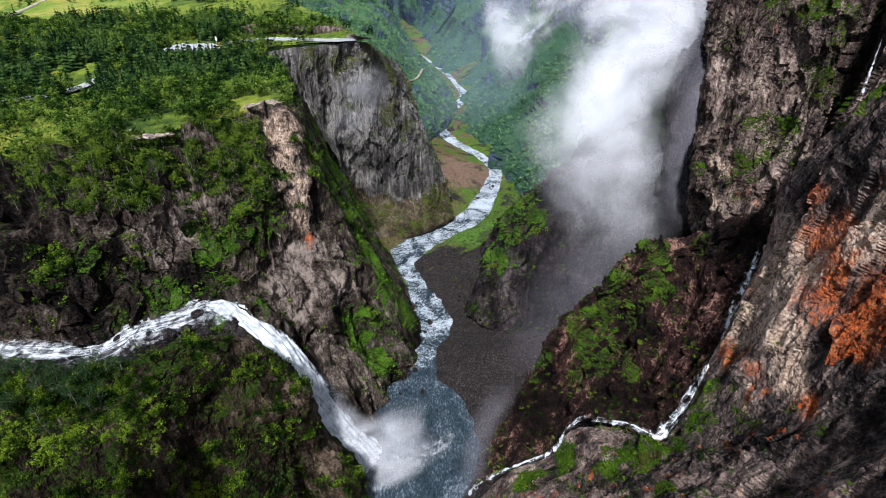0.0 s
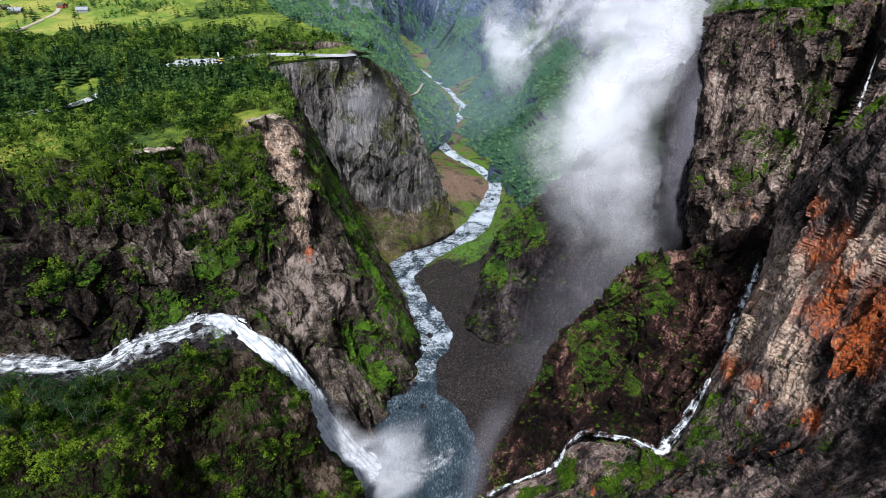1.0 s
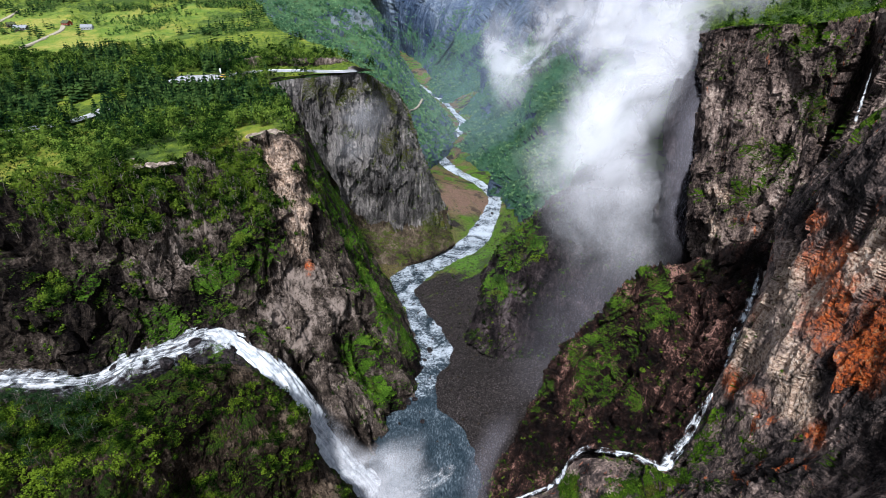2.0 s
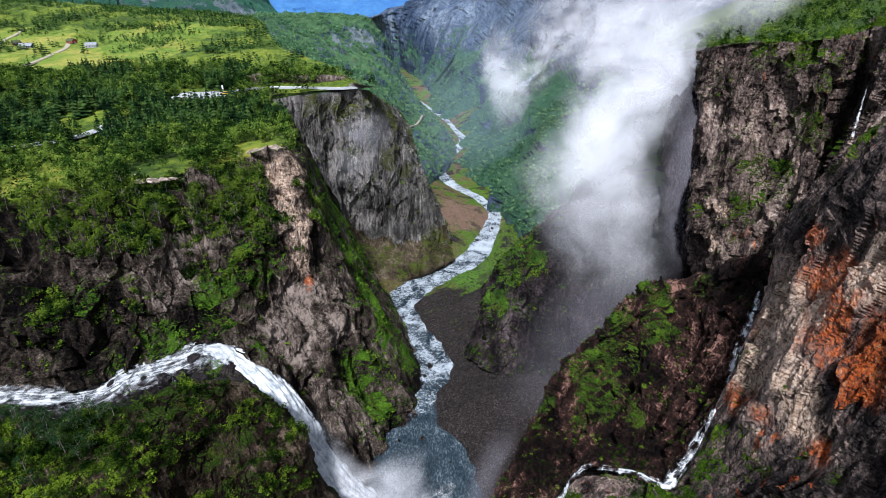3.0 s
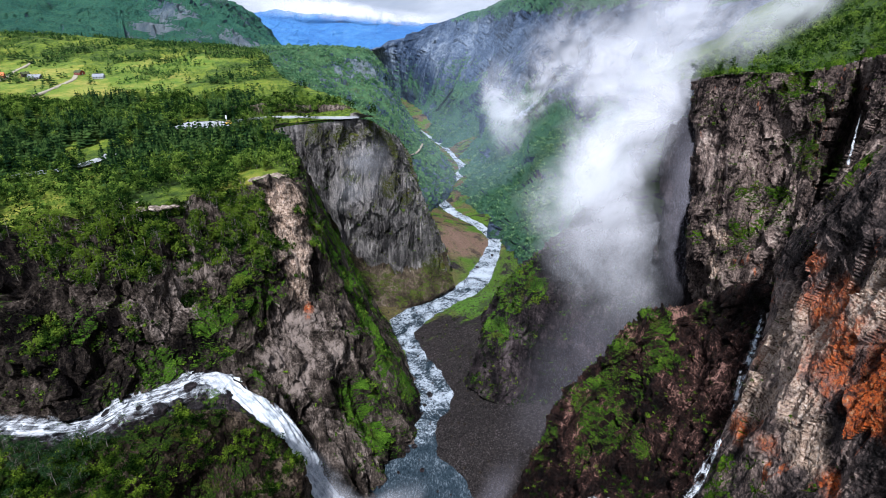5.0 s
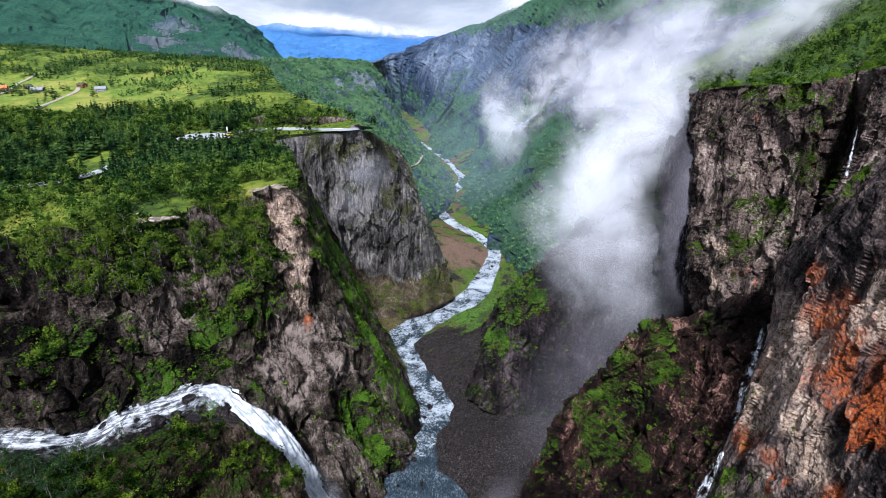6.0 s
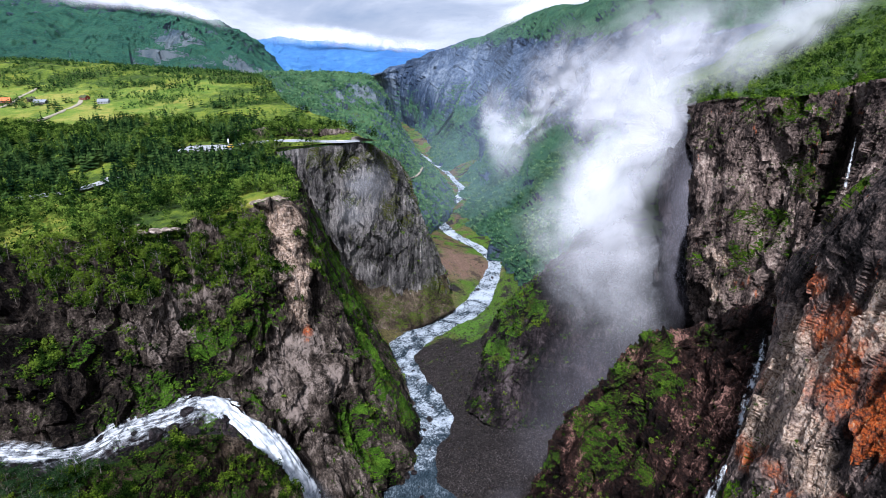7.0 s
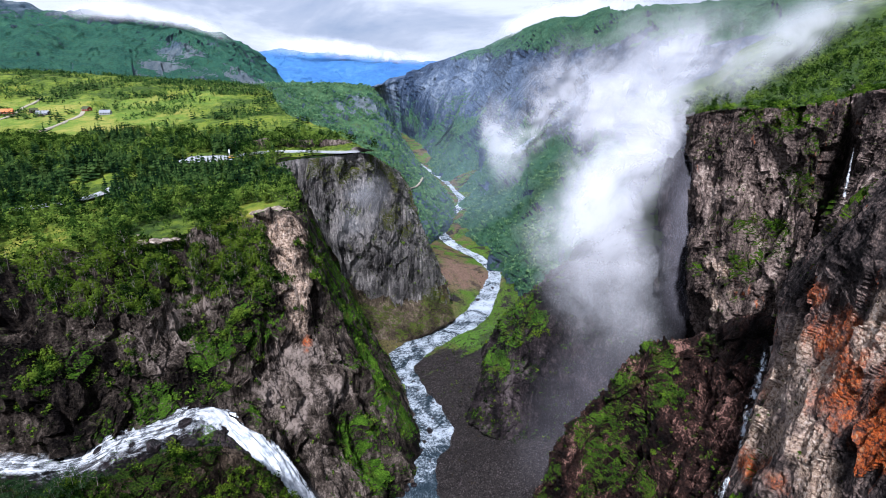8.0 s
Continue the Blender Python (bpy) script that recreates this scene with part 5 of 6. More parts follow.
at = rim_line[rng.randint(0, 300, 260)] + rng.uniform(-2.2, 2.2, (260, 3)) * np.array([1, 1, 0.3]) + np.array([0, 0.5, 0])
stand("viewpoint_rim_shrubs", SHRUBS, at, rng.uniform(0.5, 1.3, len(at)), shrub_leaf, "ochre and green shrubs along the rim below the road", "shrubs", rng, False)
at, nn = spots(near_part, 420, rng, lambda p, n: (p[:, 1] > 438) * (p[:, 1] < 480) * (p[:, 0] > -165) * (np.abs(p[:, 1] - 457) > 4))
stand("roadside_shrubs", SHRUBS, at, rng.uniform(0.6, 1.3, len(at)), mound_leaf, "low dark shrubs beside the cliff road", "shrubs", rng, False)
n = 1500
j = rng.randint(70, 190, n)
at = river_line[j] + np.stack([rng.choice([-1, 1], n) * (river_half[j] + rng.uniform(6, 75, n)), rng.uniform(-12, 12, n), 0 * j], axis=1)
at[:, 2] = land(at[:, 0], at[:, 1])
at = at[fbm(at / 16 + 191, 3) > -0.05]
stand("bank_shrubs", FAR_SHRUBS, at, rng.uniform(0.5, 1.6, len(at)), mound_leaf, "low green scrub on the river banks", "shrubs", rng, False)
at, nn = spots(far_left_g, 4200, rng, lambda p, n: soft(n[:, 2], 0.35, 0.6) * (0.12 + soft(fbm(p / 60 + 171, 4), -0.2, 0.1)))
stand("valley_woods_left", FAR_SHRUBS, at, rng.uniform(3, 6, len(at)), far_hazed_leaf, "birch woods on the steep valley side", "woods", rng, False)
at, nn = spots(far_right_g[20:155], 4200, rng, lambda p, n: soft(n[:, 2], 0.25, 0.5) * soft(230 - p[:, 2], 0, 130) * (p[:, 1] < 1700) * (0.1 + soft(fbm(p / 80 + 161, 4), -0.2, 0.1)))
stand("valley_woods_right", FAR_SHRUBS, at, rng.uniform(2.5, 6, len(at)), far_hazed_leaf, "birch woods on the lower slope of the mountain", "woods", rng, False)


# ---- mist ----
def mist_material(name, density, grain, tint=(0.46, 0.465, 0.49), torn_by=1.9, foot=0.4):
    """Drifting mist: thin layers of droplets, torn into wisps, thinning towards their edges."""
    m, t, out = material(name)
    co = t.nodes.new("ShaderNodeTexCoord")
    uv = node(t, "ShaderNodeSeparateXYZ", i_0=co.outputs["UV"])
    obj = co.outputs["Object"]
    u = maths(t, "ABSOLUTE", maths(t, "SUBTRACT", maths(t, "MULTIPLY", uv.outputs[0], 2.0), 1.0))
    v = uv.outputs[1]
    puff = noise_tex(t, obj, grain, 8, 0.64, 0.9)
    coarse = noise_tex(t, obj, grain * 0.33, 3, 0.5)
    torn = maths(t, "MULTIPLY", maths(t, "SUBTRACT", maths(t, "ADD", maths(t, "MULTIPLY", puff, 0.6), maths(t, "MULTIPLY", coarse, 0.4)), 0.5), torn_by)
    body = maths(t, "SUBTRACT", maths(t, "ADD", 0.72, torn), maths(t, "POWER", u, 1.6))
    ends = maths(t, "MULTIPLY", mapped(t, v, 0.0, foot), mapped(t, v, 0.65, 1.0, 1.0, 0.0))
    edge = mapped(t, u, 0.25, 1.0, 1.0, 0.0)
    a = maths(t, "MULTIPLY", mapped(t, body, -0.15, 1.05), maths(t, "MULTIPLY", edge, ends))
    a = maths(t, "MULTIPLY", a, density, True)
    up = node(t, "ShaderNodeCombineXYZ", i_0=-0.1, i_1=-0.6, i_2=0.75).outputs[0]
    d = node(t, "ShaderNodeBsdfDiffuse", i_Color=(*tint, 1), i_Normal=up)
    tr = t.nodes.new("ShaderNodeBsdfTransparent")
    mix = node(t, "ShaderNodeMixShader", i_0=a, i_1=tr.outputs[0], i_2=d.outputs[0])
    t.links.new(mix.outputs[0], out.inputs[0])
    return m


def mist(name, axis, half, mat, label, sway=4.0, across=(1, 0.25, 0), n=60):
    """A drifting layer of mist along an axis, billowed towards the eye."""
    line = curve_through(axis, n)
    w = curve_through([(h, 0, 0) for h in half], n)[:, 0]
    s = np.linspace(-1, 1, 30)
    side = np.asarray(across, float)
    side = side / np.linalg.norm(side)
    g = line[:, None, :] + side * (s[None, :] * w[:, None])[..., None]
    p = g.reshape(-1, 3)
    g[..., 1] += (sway * fbm(p / 35 + len(name), 3)).reshape(g.shape[:2]) + 0.25 * w[:, None] * s[None, :] ** 2
    ob = mesh_object(name, g.reshape(-1, 3), grid_faces(*g.shape[:2]), mat, True)
    layer = ob.data.uv_layers.new(name="UVMap")
    uv = np.stack(np.meshgrid(np.linspace(0, 1, 30), np.linspace(0, 1, n)), axis=-1).reshape(-1, 2)
    k = np.empty(len(ob.data.loops), np.int32)
    ob.data.loops.foreach_get("vertex_index", k)
    layer.data.foreach_set("uv", uv[k].astype(np.float32).ravel())
    tagged(ob, label, "mist", group="drifting mist", kind="stuff")
    return ob


thick = mist_material("thick_mist", 0.54, 0.026, torn_by=3.0, foot=0.45)
thin_mist = mist_material("thin_mist", 0.56, 0.018, torn_by=5.0, foot=0.45)
veil = mist_material("faint_veil", 0.26, 0.02, (0.40, 0.385, 0.44), torn_by=2.0)
whiff = mist_material("passing_wisp", 0.20, 0.05, torn_by=3.5)
gauze = mist_material("thin_gauze", 0.10, 0.02, (0.44, 0.42, 0.48))
# see-through sheet whose colour supplies the blue of distance haze
haze = mist_material("haze_tint_sheet", 0.12, 0.004, (0.32, 0.40, 0.52), torn_by=0.8)
lowcloud = mist_material("low_cloud", 0.9, 0.006, torn_by=2.8)
spray = mist_material("waterfall_spray", 0.42, 0.07, torn_by=2.4, foot=0.16)
PLUMES = [
    ([(118, 262, 75), (111, 262, 108), (101, 262, 142), (88, 262, 172), (93, 266, 194), (109, 275, 216), (129, 300, 236), (142, 320, 255)], [54, 57, 59, 58, 55, 50, 48, 44]),
    ([(142, 300, 53), (131, 300, 95), (122, 300, 133), (109, 300, 168), (117, 305, 195), (139, 330, 220), (177, 400, 252), (229, 470, 296)], [54, 55, 56, 57, 56, 53, 62, 82]),
    ([(123, 330, 48), (113, 330, 93), (100, 330, 130), (96, 330, 159), (112, 340, 184), (142, 365, 212), (185, 430, 252), (250, 500, 305)], [49, 59, 61, 59, 58, 60, 68, 89]),
]
for axis, half in PLUMES:
    mist("mist_plume", axis, half, thick, "thick white mist rising between the cliffs")
mist("mist_veil", [(63, 240, -2), (85, 255, 37), (100, 272, 77), (108, 284, 111)],
     [46, 63, 69, 68], gauze, "faint grey veil of spray before the dark cliff")
WISPS = [
    ([(136, 900, 38), (117, 900, 110), (94, 900, 176), (100, 900, 239)], [52, 60, 54, 47]),
    ([(85, 700, 104), (113, 700, 158), (147, 700, 209), (171, 700, 264), (200, 700, 320)], [48, 62, 71, 76, 91]),
    ([(159, 620, 136), (187, 620, 190), (207, 620, 240), (222, 620, 303)], [56, 64, 69, 87]),
]
for axis, half in WISPS:
    mist("mist_wisp", axis, half, thin_mist, "ragged wisps drifting up the mountainside")
broad = mist_material("broad_cloud", 0.54, 0.014, torn_by=4.2, foot=0.5)
for axis, half in (([(150, 470, 185), (190, 475, 225), (232, 480, 268), (280, 490, 325)], [66, 88, 108, 130]),
                   ([(140, 520, 180), (185, 525, 228), (235, 530, 280), (290, 540, 345)], [74, 100, 125, 145])):
    mist("low_cloud", axis, half, broad, "broad pale cloud hanging between the mountainside and the shoulder")
mist("mist_wisp", [(140, 275, 236), (164, 282, 254), (190, 290, 272), (222, 300, 292), (262, 310, 314)],
     [30, 42, 50, 58, 66], broad, "thin mist drifting over the wooded shoulder")
mist("mist_veil", [(158, 278, 90), (152, 279, 130), (147, 280, 170), (144, 281, 205), (143, 282, 232)],
     [26, 30, 32, 30, 26], veil, "faint veil drifting before the dark buttress")
# added sheet, tinted to paint haze over the valley behind it
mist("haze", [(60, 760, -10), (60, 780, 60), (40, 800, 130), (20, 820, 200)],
     [150, 170, 170, 150], haze, "tinted sheet added for pale haze in the valley")
mist("mist_wisp", [(-87, 440, 103), (-75, 440, 131), (-68, 440, 157), (-66, 440, 179)],
     [32, 36, 35, 25], whiff, "faint wisp before the viewpoint cliff")
mist("spray", [(-29, 163, 1), (-26, 172, 7), (-23, 176, 21), (-21, 180, 37), (-17, 184, 57)],
     [24, 29, 27, 21, 15], spray, "white spray boiling at the foot of the waterfall")
mist("spray", [(-46, 175, 2), (-42, 183, 9), (-37, 186, 23), (-31, 190, 37)],
     [26, 31, 30, 23], spray, "white spray boiling at the foot of the waterfall")
mist("mist_veil", [(13, 160, -19), (16, 164, 11), (19, 170, 36), (26, 178, 53), (36, 188, 68)],
     [10, 13, 14, 15, 16], gauze, "spray drifting up beside the thin waterfall")
mist("spray", [(-30, 169, 3), (-43, 180, 11), (-57, 186, 30), (-70, 192, 51), (-80, 198, 70)],
     [23, 23, 17, 14, 10], spray, "spray along the lower waterfall")
# added sheet, tinted to paint blue haze over the mountainside
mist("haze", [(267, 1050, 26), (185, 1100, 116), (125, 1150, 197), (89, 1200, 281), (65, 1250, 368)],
     [177, 227, 246, 256, 240], haze, "blue-tinted sheet added for haze before the mountainside")
mist("low_cloud", [(-1712, 2300, 509), (-1391, 2320, 514), (-1097, 2340, 471), (-895, 2360, 399)],
     [49, 57, 55, 43], lowcloud, "low cloud brushing the green hill", across=(0, 0.3, 1))
mist("low_cloud", [(-1445, 3900, 445), (-1073, 3900, 451), (-663, 3900, 419), (-250, 3900, 363), (82, 3900, 354)],
     [97, 112, 101, 91, 83], lowcloud, "low cloud on the distant mountain", across=(0, 0.3, 1))
mist("low_cloud", [(104, 1650, 332), (201, 1600, 379), (312, 1500, 414), (435, 1400, 419), (537, 1300, 419)],
     [35, 44, 49, 62, 75], lowcloud, "low cloud on the mountain crest", across=(0, 0.3, 1))



# ---- things on the plateau ----
def plain(name, color, rough=0.7, vary=0.25, scale=2.0, spec=0.3, metal=0.0, bump=0.2):
    m, t, out = material(name)
    co = t.nodes.new("ShaderNodeTexCoord").outputs["Object"]
    n = maths(t, "ADD", maths(t, "MULTIPLY", noise_tex(t, co, scale, 5, 0.6), 0.6), maths(t, "MULTIPLY", noise_tex(t, co, scale * 0.15, 4, 0.6), 0.4))
    lo, hi = tuple(c * (1 - vary) for c in color), tuple(min(1, c * (1 + vary)) for c in color)
    surface(t, out, ramp(t, n, [(0.36, lo), (0.64, hi)]), rough, n, bump, 0.1, spec, metal)
    return m


asphalt = plain("pale_worn_asphalt", (0.26, 0.27, 0.28), 0.9, 0.15, 0.6)
dirt_road = plain("gravel_track", (0.26, 0.23, 0.17), 0.95, 0.2, 0.5)
dark_wood = plain("dark_tarred_wood", (0.035, 0.028, 0.024), 0.85)
red_wood = plain("red_painted_wood", (0.22, 0.040, 0.022), 0.8)
grey_wood = plain("weathered_grey_wood", (0.26, 0.26, 0.27), 0.85)
turf = plain("turf_roof", (0.06, 0.07, 0.03), 0.95, 0.5)
slate = plain("grey_slate_roof", (0.20, 0.21, 0.23), 0.7)
tile = plain("orange_roof_sheet", (0.50, 0.15, 0.05), 0.7)
white_paint = plain("white_paint", (0.5, 0.5, 0.49), 0.6, 0.08)
pane_glass = plain("dark_window_glass", (0.03, 0.04, 0.05), 0.08, 0.1, 1.0, 0.8)
galvanised = plain("galvanised_steel", (0.45, 0.46, 0.47), 0.45, 0.12, 3.0, 0.5, 0.8)
yellow_paint = plain("yellow_paint", (0.62, 0.34, 0.03), 0.5, 0.1)
stone_pale = rock_material("pale_bare_rock", ((0.10, 0.08, 0.06), (0.24, 0.19, 0.15), (0.42, 0.35, 0.29), (0.60, 0.52, 0.44)), 0.0, size=2.0)
wet_stone = rock_material("wet_dark_boulder", DAMP, 0.05, wet=0.8, size=2.0)
grey_stone = rock_material("grey_boulder", GREY, 0.15, size=2.0)


def part(name, bm, mat, parent, label=""):
    me = bpy.data.meshes.new(name)
    bm.normal_update()
    bm.to_mesh(me)
    bm.free()
    me.materials.append(mat)
    ob = new(name, me)
    ob.parent = parent
    return tagged(ob, label)


def slab(x0, x1, y0, y1, z0, z1, bevel=0.0):
    bm = bmesh.new()
    bmesh.ops.create_cube(bm, size=1, matrix=Matrix.Translation(((x0 + x1) / 2, (y0 + y1) / 2, (z0 + z1) / 2)) @ Matrix.Diagonal((x1 - x0, y1 - y0, z1 - z0, 1)))
    if bevel:
        bmesh.ops.bevel(bm, geom=bm.edges[:], offset=bevel, segments=1, affect="EDGES")
    return bm


def surface_height(g, x, y):
    """The height of a skin near a place in plan."""
    d = (g[..., 0] - x) ** 2 + (g[..., 1] - y) ** 2
    k = np.unravel_index(np.argmin(d), d.shape)
    return float(g[k][2])


def farmhouse(x, y, turn, length, width, high, wall_mat, roof_mat, label):
    z = surface_height(plateau_g, x, y) - 0.3
    house = tagged(new("farmhouse"), label, "house", group="farmhouses on the plateau")
    house.matrix_basis = pose(x, y, z, 0, 0, turn)
    a, b = length / 2, width / 2
    part("foundation", slab(-a - 0.1, a + 0.1, -b - 0.1, b + 0.1, -1.0, 0.5), grey_stone, house)
    bm = bmesh.new()
    peak = high + b * 0.75
    ends = [[bm.verts.new((s * a, yy, zz)) for yy, zz in ((-b, 0.5), (b, 0.5), (b, high), (0, peak), (-b, high))] for s in (-1, 1)]
    bm.faces.new(ends[0][::-1])
    bm.faces.new(ends[1])
    for k in (1, 4):
        bm.faces.new((ends[0][k], ends[0][(k + 1) % 5], ends[1][(k + 1) % 5], ends[1][k]))
    bmesh.ops.recalc_face_normals(bm, faces=bm.faces)
    part("wall", bm, wall_mat, house)
    for side in (-1, 1):
        bm = bmesh.new()
        eave, ridge_top = (side * (b + 0.6), high - 0.45), (0, peak + 0.05)
        v = [bm.verts.new((s * (a + 0.5), yy, zz + up)) for up in (0, 0.3) for s, (yy, zz) in ((-1, eave), (1, eave), (1, ridge_top), (-1, ridge_top))]
        for f in ((0, 1, 2, 3), (4, 5, 6, 7), (0, 1, 5, 4), (1, 2, 6, 5), (2, 3, 7, 6), (3, 0, 4, 7)):
            bm.faces.new([v[k] for k in f])
        bmesh.ops.recalc_face_normals(bm, faces=bm.faces)
        part("roof", bm, roof_mat, house)
    part("chimney", slab(a * 0.25, a * 0.25 + 0.9, -0.45, 0.45, peak - 0.8, peak + 1.1, 0.05), grey_stone, house)
    n = max(2, int(length / 3.2))
    for k in range(n):
        c = -a + length * (k + 0.5) / n
        pane = part("window", slab(c - 0.55, c + 0.55, -b - 0.06, -b + 0.05, 1.4, min(2.6, high - 0.2)), pane_glass, house)
        part("frame", slab(c - 0.68, c + 0.68, -b - 0.04, -b + 0.03, 1.25, min(2.72, high - 0.1)), white_paint, pane)
    part("door", slab(a - 0.05, a + 0.06, -0.5, 0.5, 0.5, 2.6), white_paint, house)
    return house


RIM_ROAD = [(-189, 441, 188), (-176, 453, 189), (-152, 459, 190), (-120, 458, 190), (-93, 454, 190), (-76, 460, 190)]
FARM_TRACK = [(-500, 532, 204), (-492, 566, 204), (-484, 603, 204), (-487, 655, 204), (-495, 698, 204), (-513, 734, 205), (-515, 752, 206)]
FARM_BRANCH = [(-584, 641, 205), (-594, 697, 206), (-622, 767, 207), (-648, 839, 209)]
WOOD_ROAD = [(-323, 329, 183), (-310, 341, 183), (-293, 350, 184), (-275, 359, 185), (-262, 372, 186), (-257, 385, 187)]
VALLEY_PATH = [(-71, 800, 85), (-60, 840, 76), (-47, 880, 70), (-39, 930, 63), (-38, 960, 64)]
CLEFT_FALL = [(180, 218, 228), (180, 217, 220), (179, 215, 213), (178, 213, 207)]
ROCK_CUT = [(-205, 467, 189), (-183, 474, 190), (-157, 476, 190), (-129, 472, 190), (-102, 471, 190), (-86, 471, 190)]
CAR_PARK = (-203, 435)
RIVER_STONES = [(-10.6, 311.4, -1.0, 3.6), (-25.0, 254.2, 0.0, 3.2), (-19.9, 257.5, 0.0, 2.6), (-13.9, 236.9, 0.0, 2.2), (-14.4, 299.6, -1.0, 2.2), (-43.8, 318.1, 0.0, 2.0), (-33.3, 334.4, -1.0, 1.2), (-22.5, 364.0, -1.5, 1.3), (-45.8, 397.3, -2.0, 1.0), (-16.4, 419.4, -3.0, 1.2), (42.5, 551.1, -5.0, 3.0), (64.5, 588.2, -5.0, 2.6), (52.3, 647.8, -6.0, 2.5), (41.2, 664.6, -6.0, 2.2), (-16.0, 214.1, 0.0, 1.2), (-17.1, 289.8, -0.5, 2.4)]
RAPID_STONES = [(-128.4, 202.5, 96.0, 4.0), (-148.4, 189.9, 92.0, 3.2), (-163.9, 188.9, 91.0, 3.0), (-171.8, 187.6, 91.0, 3.6), (-188.0, 179.9, 91.0, 3.0), (-130.0, 192.0, 95.0, 3.0), (-136.5, 187.7, 95.0, 4.5), (-158.8, 198.6, 92.0, 3.2), (-125.3, 213.8, 97.0, 1.8), (-108.4, 186.6, 93.0, 5.0), (-118.9, 186.6, 96.0, 5.0), (-148.7, 206.4, 94.0, 2.6), (-181.3, 184.7, 91.0, 1.8)]
PALE_STONES = [(-117.6, 303.7, 176.0, 5), (-111.3, 303.3, 177.5, 6), (-105.9, 304.0, 178.0, 6), (-101.0, 304.0, 178.0, 5), (-114.0, 302.2, 174.0, 5), (-107.3, 298.1, 175.5, 5), (-173.7, 270.5, 168.0, 5), (-164.9, 269.5, 169.0, 5), (-157.7, 268.4, 170.0, 4), (-184.0, 282.5, 168.0, 2.5), (-153.9, 270.4, 170.0, 3)]
for spot, turn, length, width, high, wall_mat, roof_mat, label in [
    ((-559, 716), 8, 16, 8, 3.6, dark_wood, slate, "long dark tarred farmhouse with a grey roof"),
    ((-506, 730), -20, 12, 7, 3.4, red_wood, turf, "small red-brown wooden house with a turf roof"),
    ((-464, 705), 15, 13, 8, 3.8, grey_wood, slate, "weathered grey wooden barn with a slate roof"),
    ((-606, 712), 25, 15, 9, 3.6, red_wood, tile, "low house with an orange roof"),
    ((-586, 735), 60, 9, 6, 3.0, dark_wood, turf, "small dark shed beside the farm track"),
    ((-320, 445), 5, 14, 5, 2.6, white_paint, slate, "low white building among the trees"),
]:
    farmhouse(*spot, turn, length, width, high, wall_mat, roof_mat, label)



def strip(name, line, half, mat, label, g, lift=0.35, category="road", level=False):
    """A road laid on a skin, with a slight crown and shoulders."""
    line = curve_through(line, 90)
    d = np.gradient(line, axis=0)
    side = np.stack([d[:, 1], -d[:, 0], 0 * d[:, 0]], axis=1)
    side /= np.linalg.norm(side, axis=1)[:, None]
    z = np.array([surface_height(g, x, y) for x, y, _ in line])
    z = np.convolve(np.pad(z, 10, mode="edge"), np.ones(21) / 21, mode="valid") + lift
    if level:
        z = line[:, 2] + lift
    cross = np.array([(-1.25, -1.4), (-1.0, 0.0), (0.0, 0.06), (1.0, 0.0), (1.25, -1.4)])
    gg = np.stack([np.stack([line[:, 0] + side[:, 0] * c * half, line[:, 1] + side[:, 1] * c * half, z + h], axis=1) for c, h in cross], axis=1)
    ob = mesh_object(name, gg.reshape(-1, 3), grid_faces(*gg.shape[:2]), mat, False)
    tagged(ob, label, category, kind="structure")
    return gg


rim_road_g = strip("road_viewpoint", RIM_ROAD, 2.4, asphalt, "pale asphalt road along the cliff edge", plateau_g, 2.4, level=True)
strip("road_farm", FARM_TRACK, 2.6, dirt_road, "pale gravel farm track across the meadow", plateau_g, 0.9)
strip("road_farm_branch", FARM_BRANCH, 2.2, dirt_road, "pale gravel track to the farms", plateau_g, 0.9)
strip("road_wood", WOOD_ROAD, 3.0, asphalt, "pale road seen between the trees", plateau_g, 3.0)
strip("path_valley", VALLEY_PATH, 1.6, dirt_road, "narrow pale track across the wooded slope", far_left_g, 2.5)

# car park with its kerb, bus and cars
px, py = CAR_PARK
pz = surface_height(plateau_g, px, py) + 0.5
car_park = new("car_park")
tagged(car_park, "pale asphalt car park with a low kerb above the trees", "car park", kind="structure")
car_park.matrix_basis = pose(px, py, pz, 3, 0, 4)
bm = bmesh.new()
outline = [(-27, -14), (-8, -16), (14, -11), (24, -4), (25, 8), (4, 15), (-22, 11)]
top = [bm.verts.new((x, y, 0)) for x, y in outline]
bm.faces.new(top)
base = bmesh.new()
wall_low = [base.verts.new((x * 1.25, y * 1.3, -3.4)) for x, y in outline]
wall_top = [base.verts.new((x * 1.01, y * 1.01, -0.05)) for x, y in outline]
for k in range(len(outline)):
    base.faces.new((wall_low[k], wall_low[(k + 1) % 7], wall_top[(k + 1) % 7], wall_top[k]))
part("embankment", base, heath, car_park)
part("tarmac", bm, asphalt, car_park)
for k in range(len(outline)):
    (x0, y0), (x1, y1) = outline[k], outline[(k + 1) % 7]
    run = math.hypot(x1 - x0, y1 - y0)
    kerb = part("kerb", slab(0, run - 0.05, -0.15, 0.15, 0.004, 0.28, 0.04), grey_stone, car_park)
    kerb.matrix_basis = pose(x0, y0, 0, 0, 0, math.degrees(math.atan2(y1 - y0, x1 - x0)))


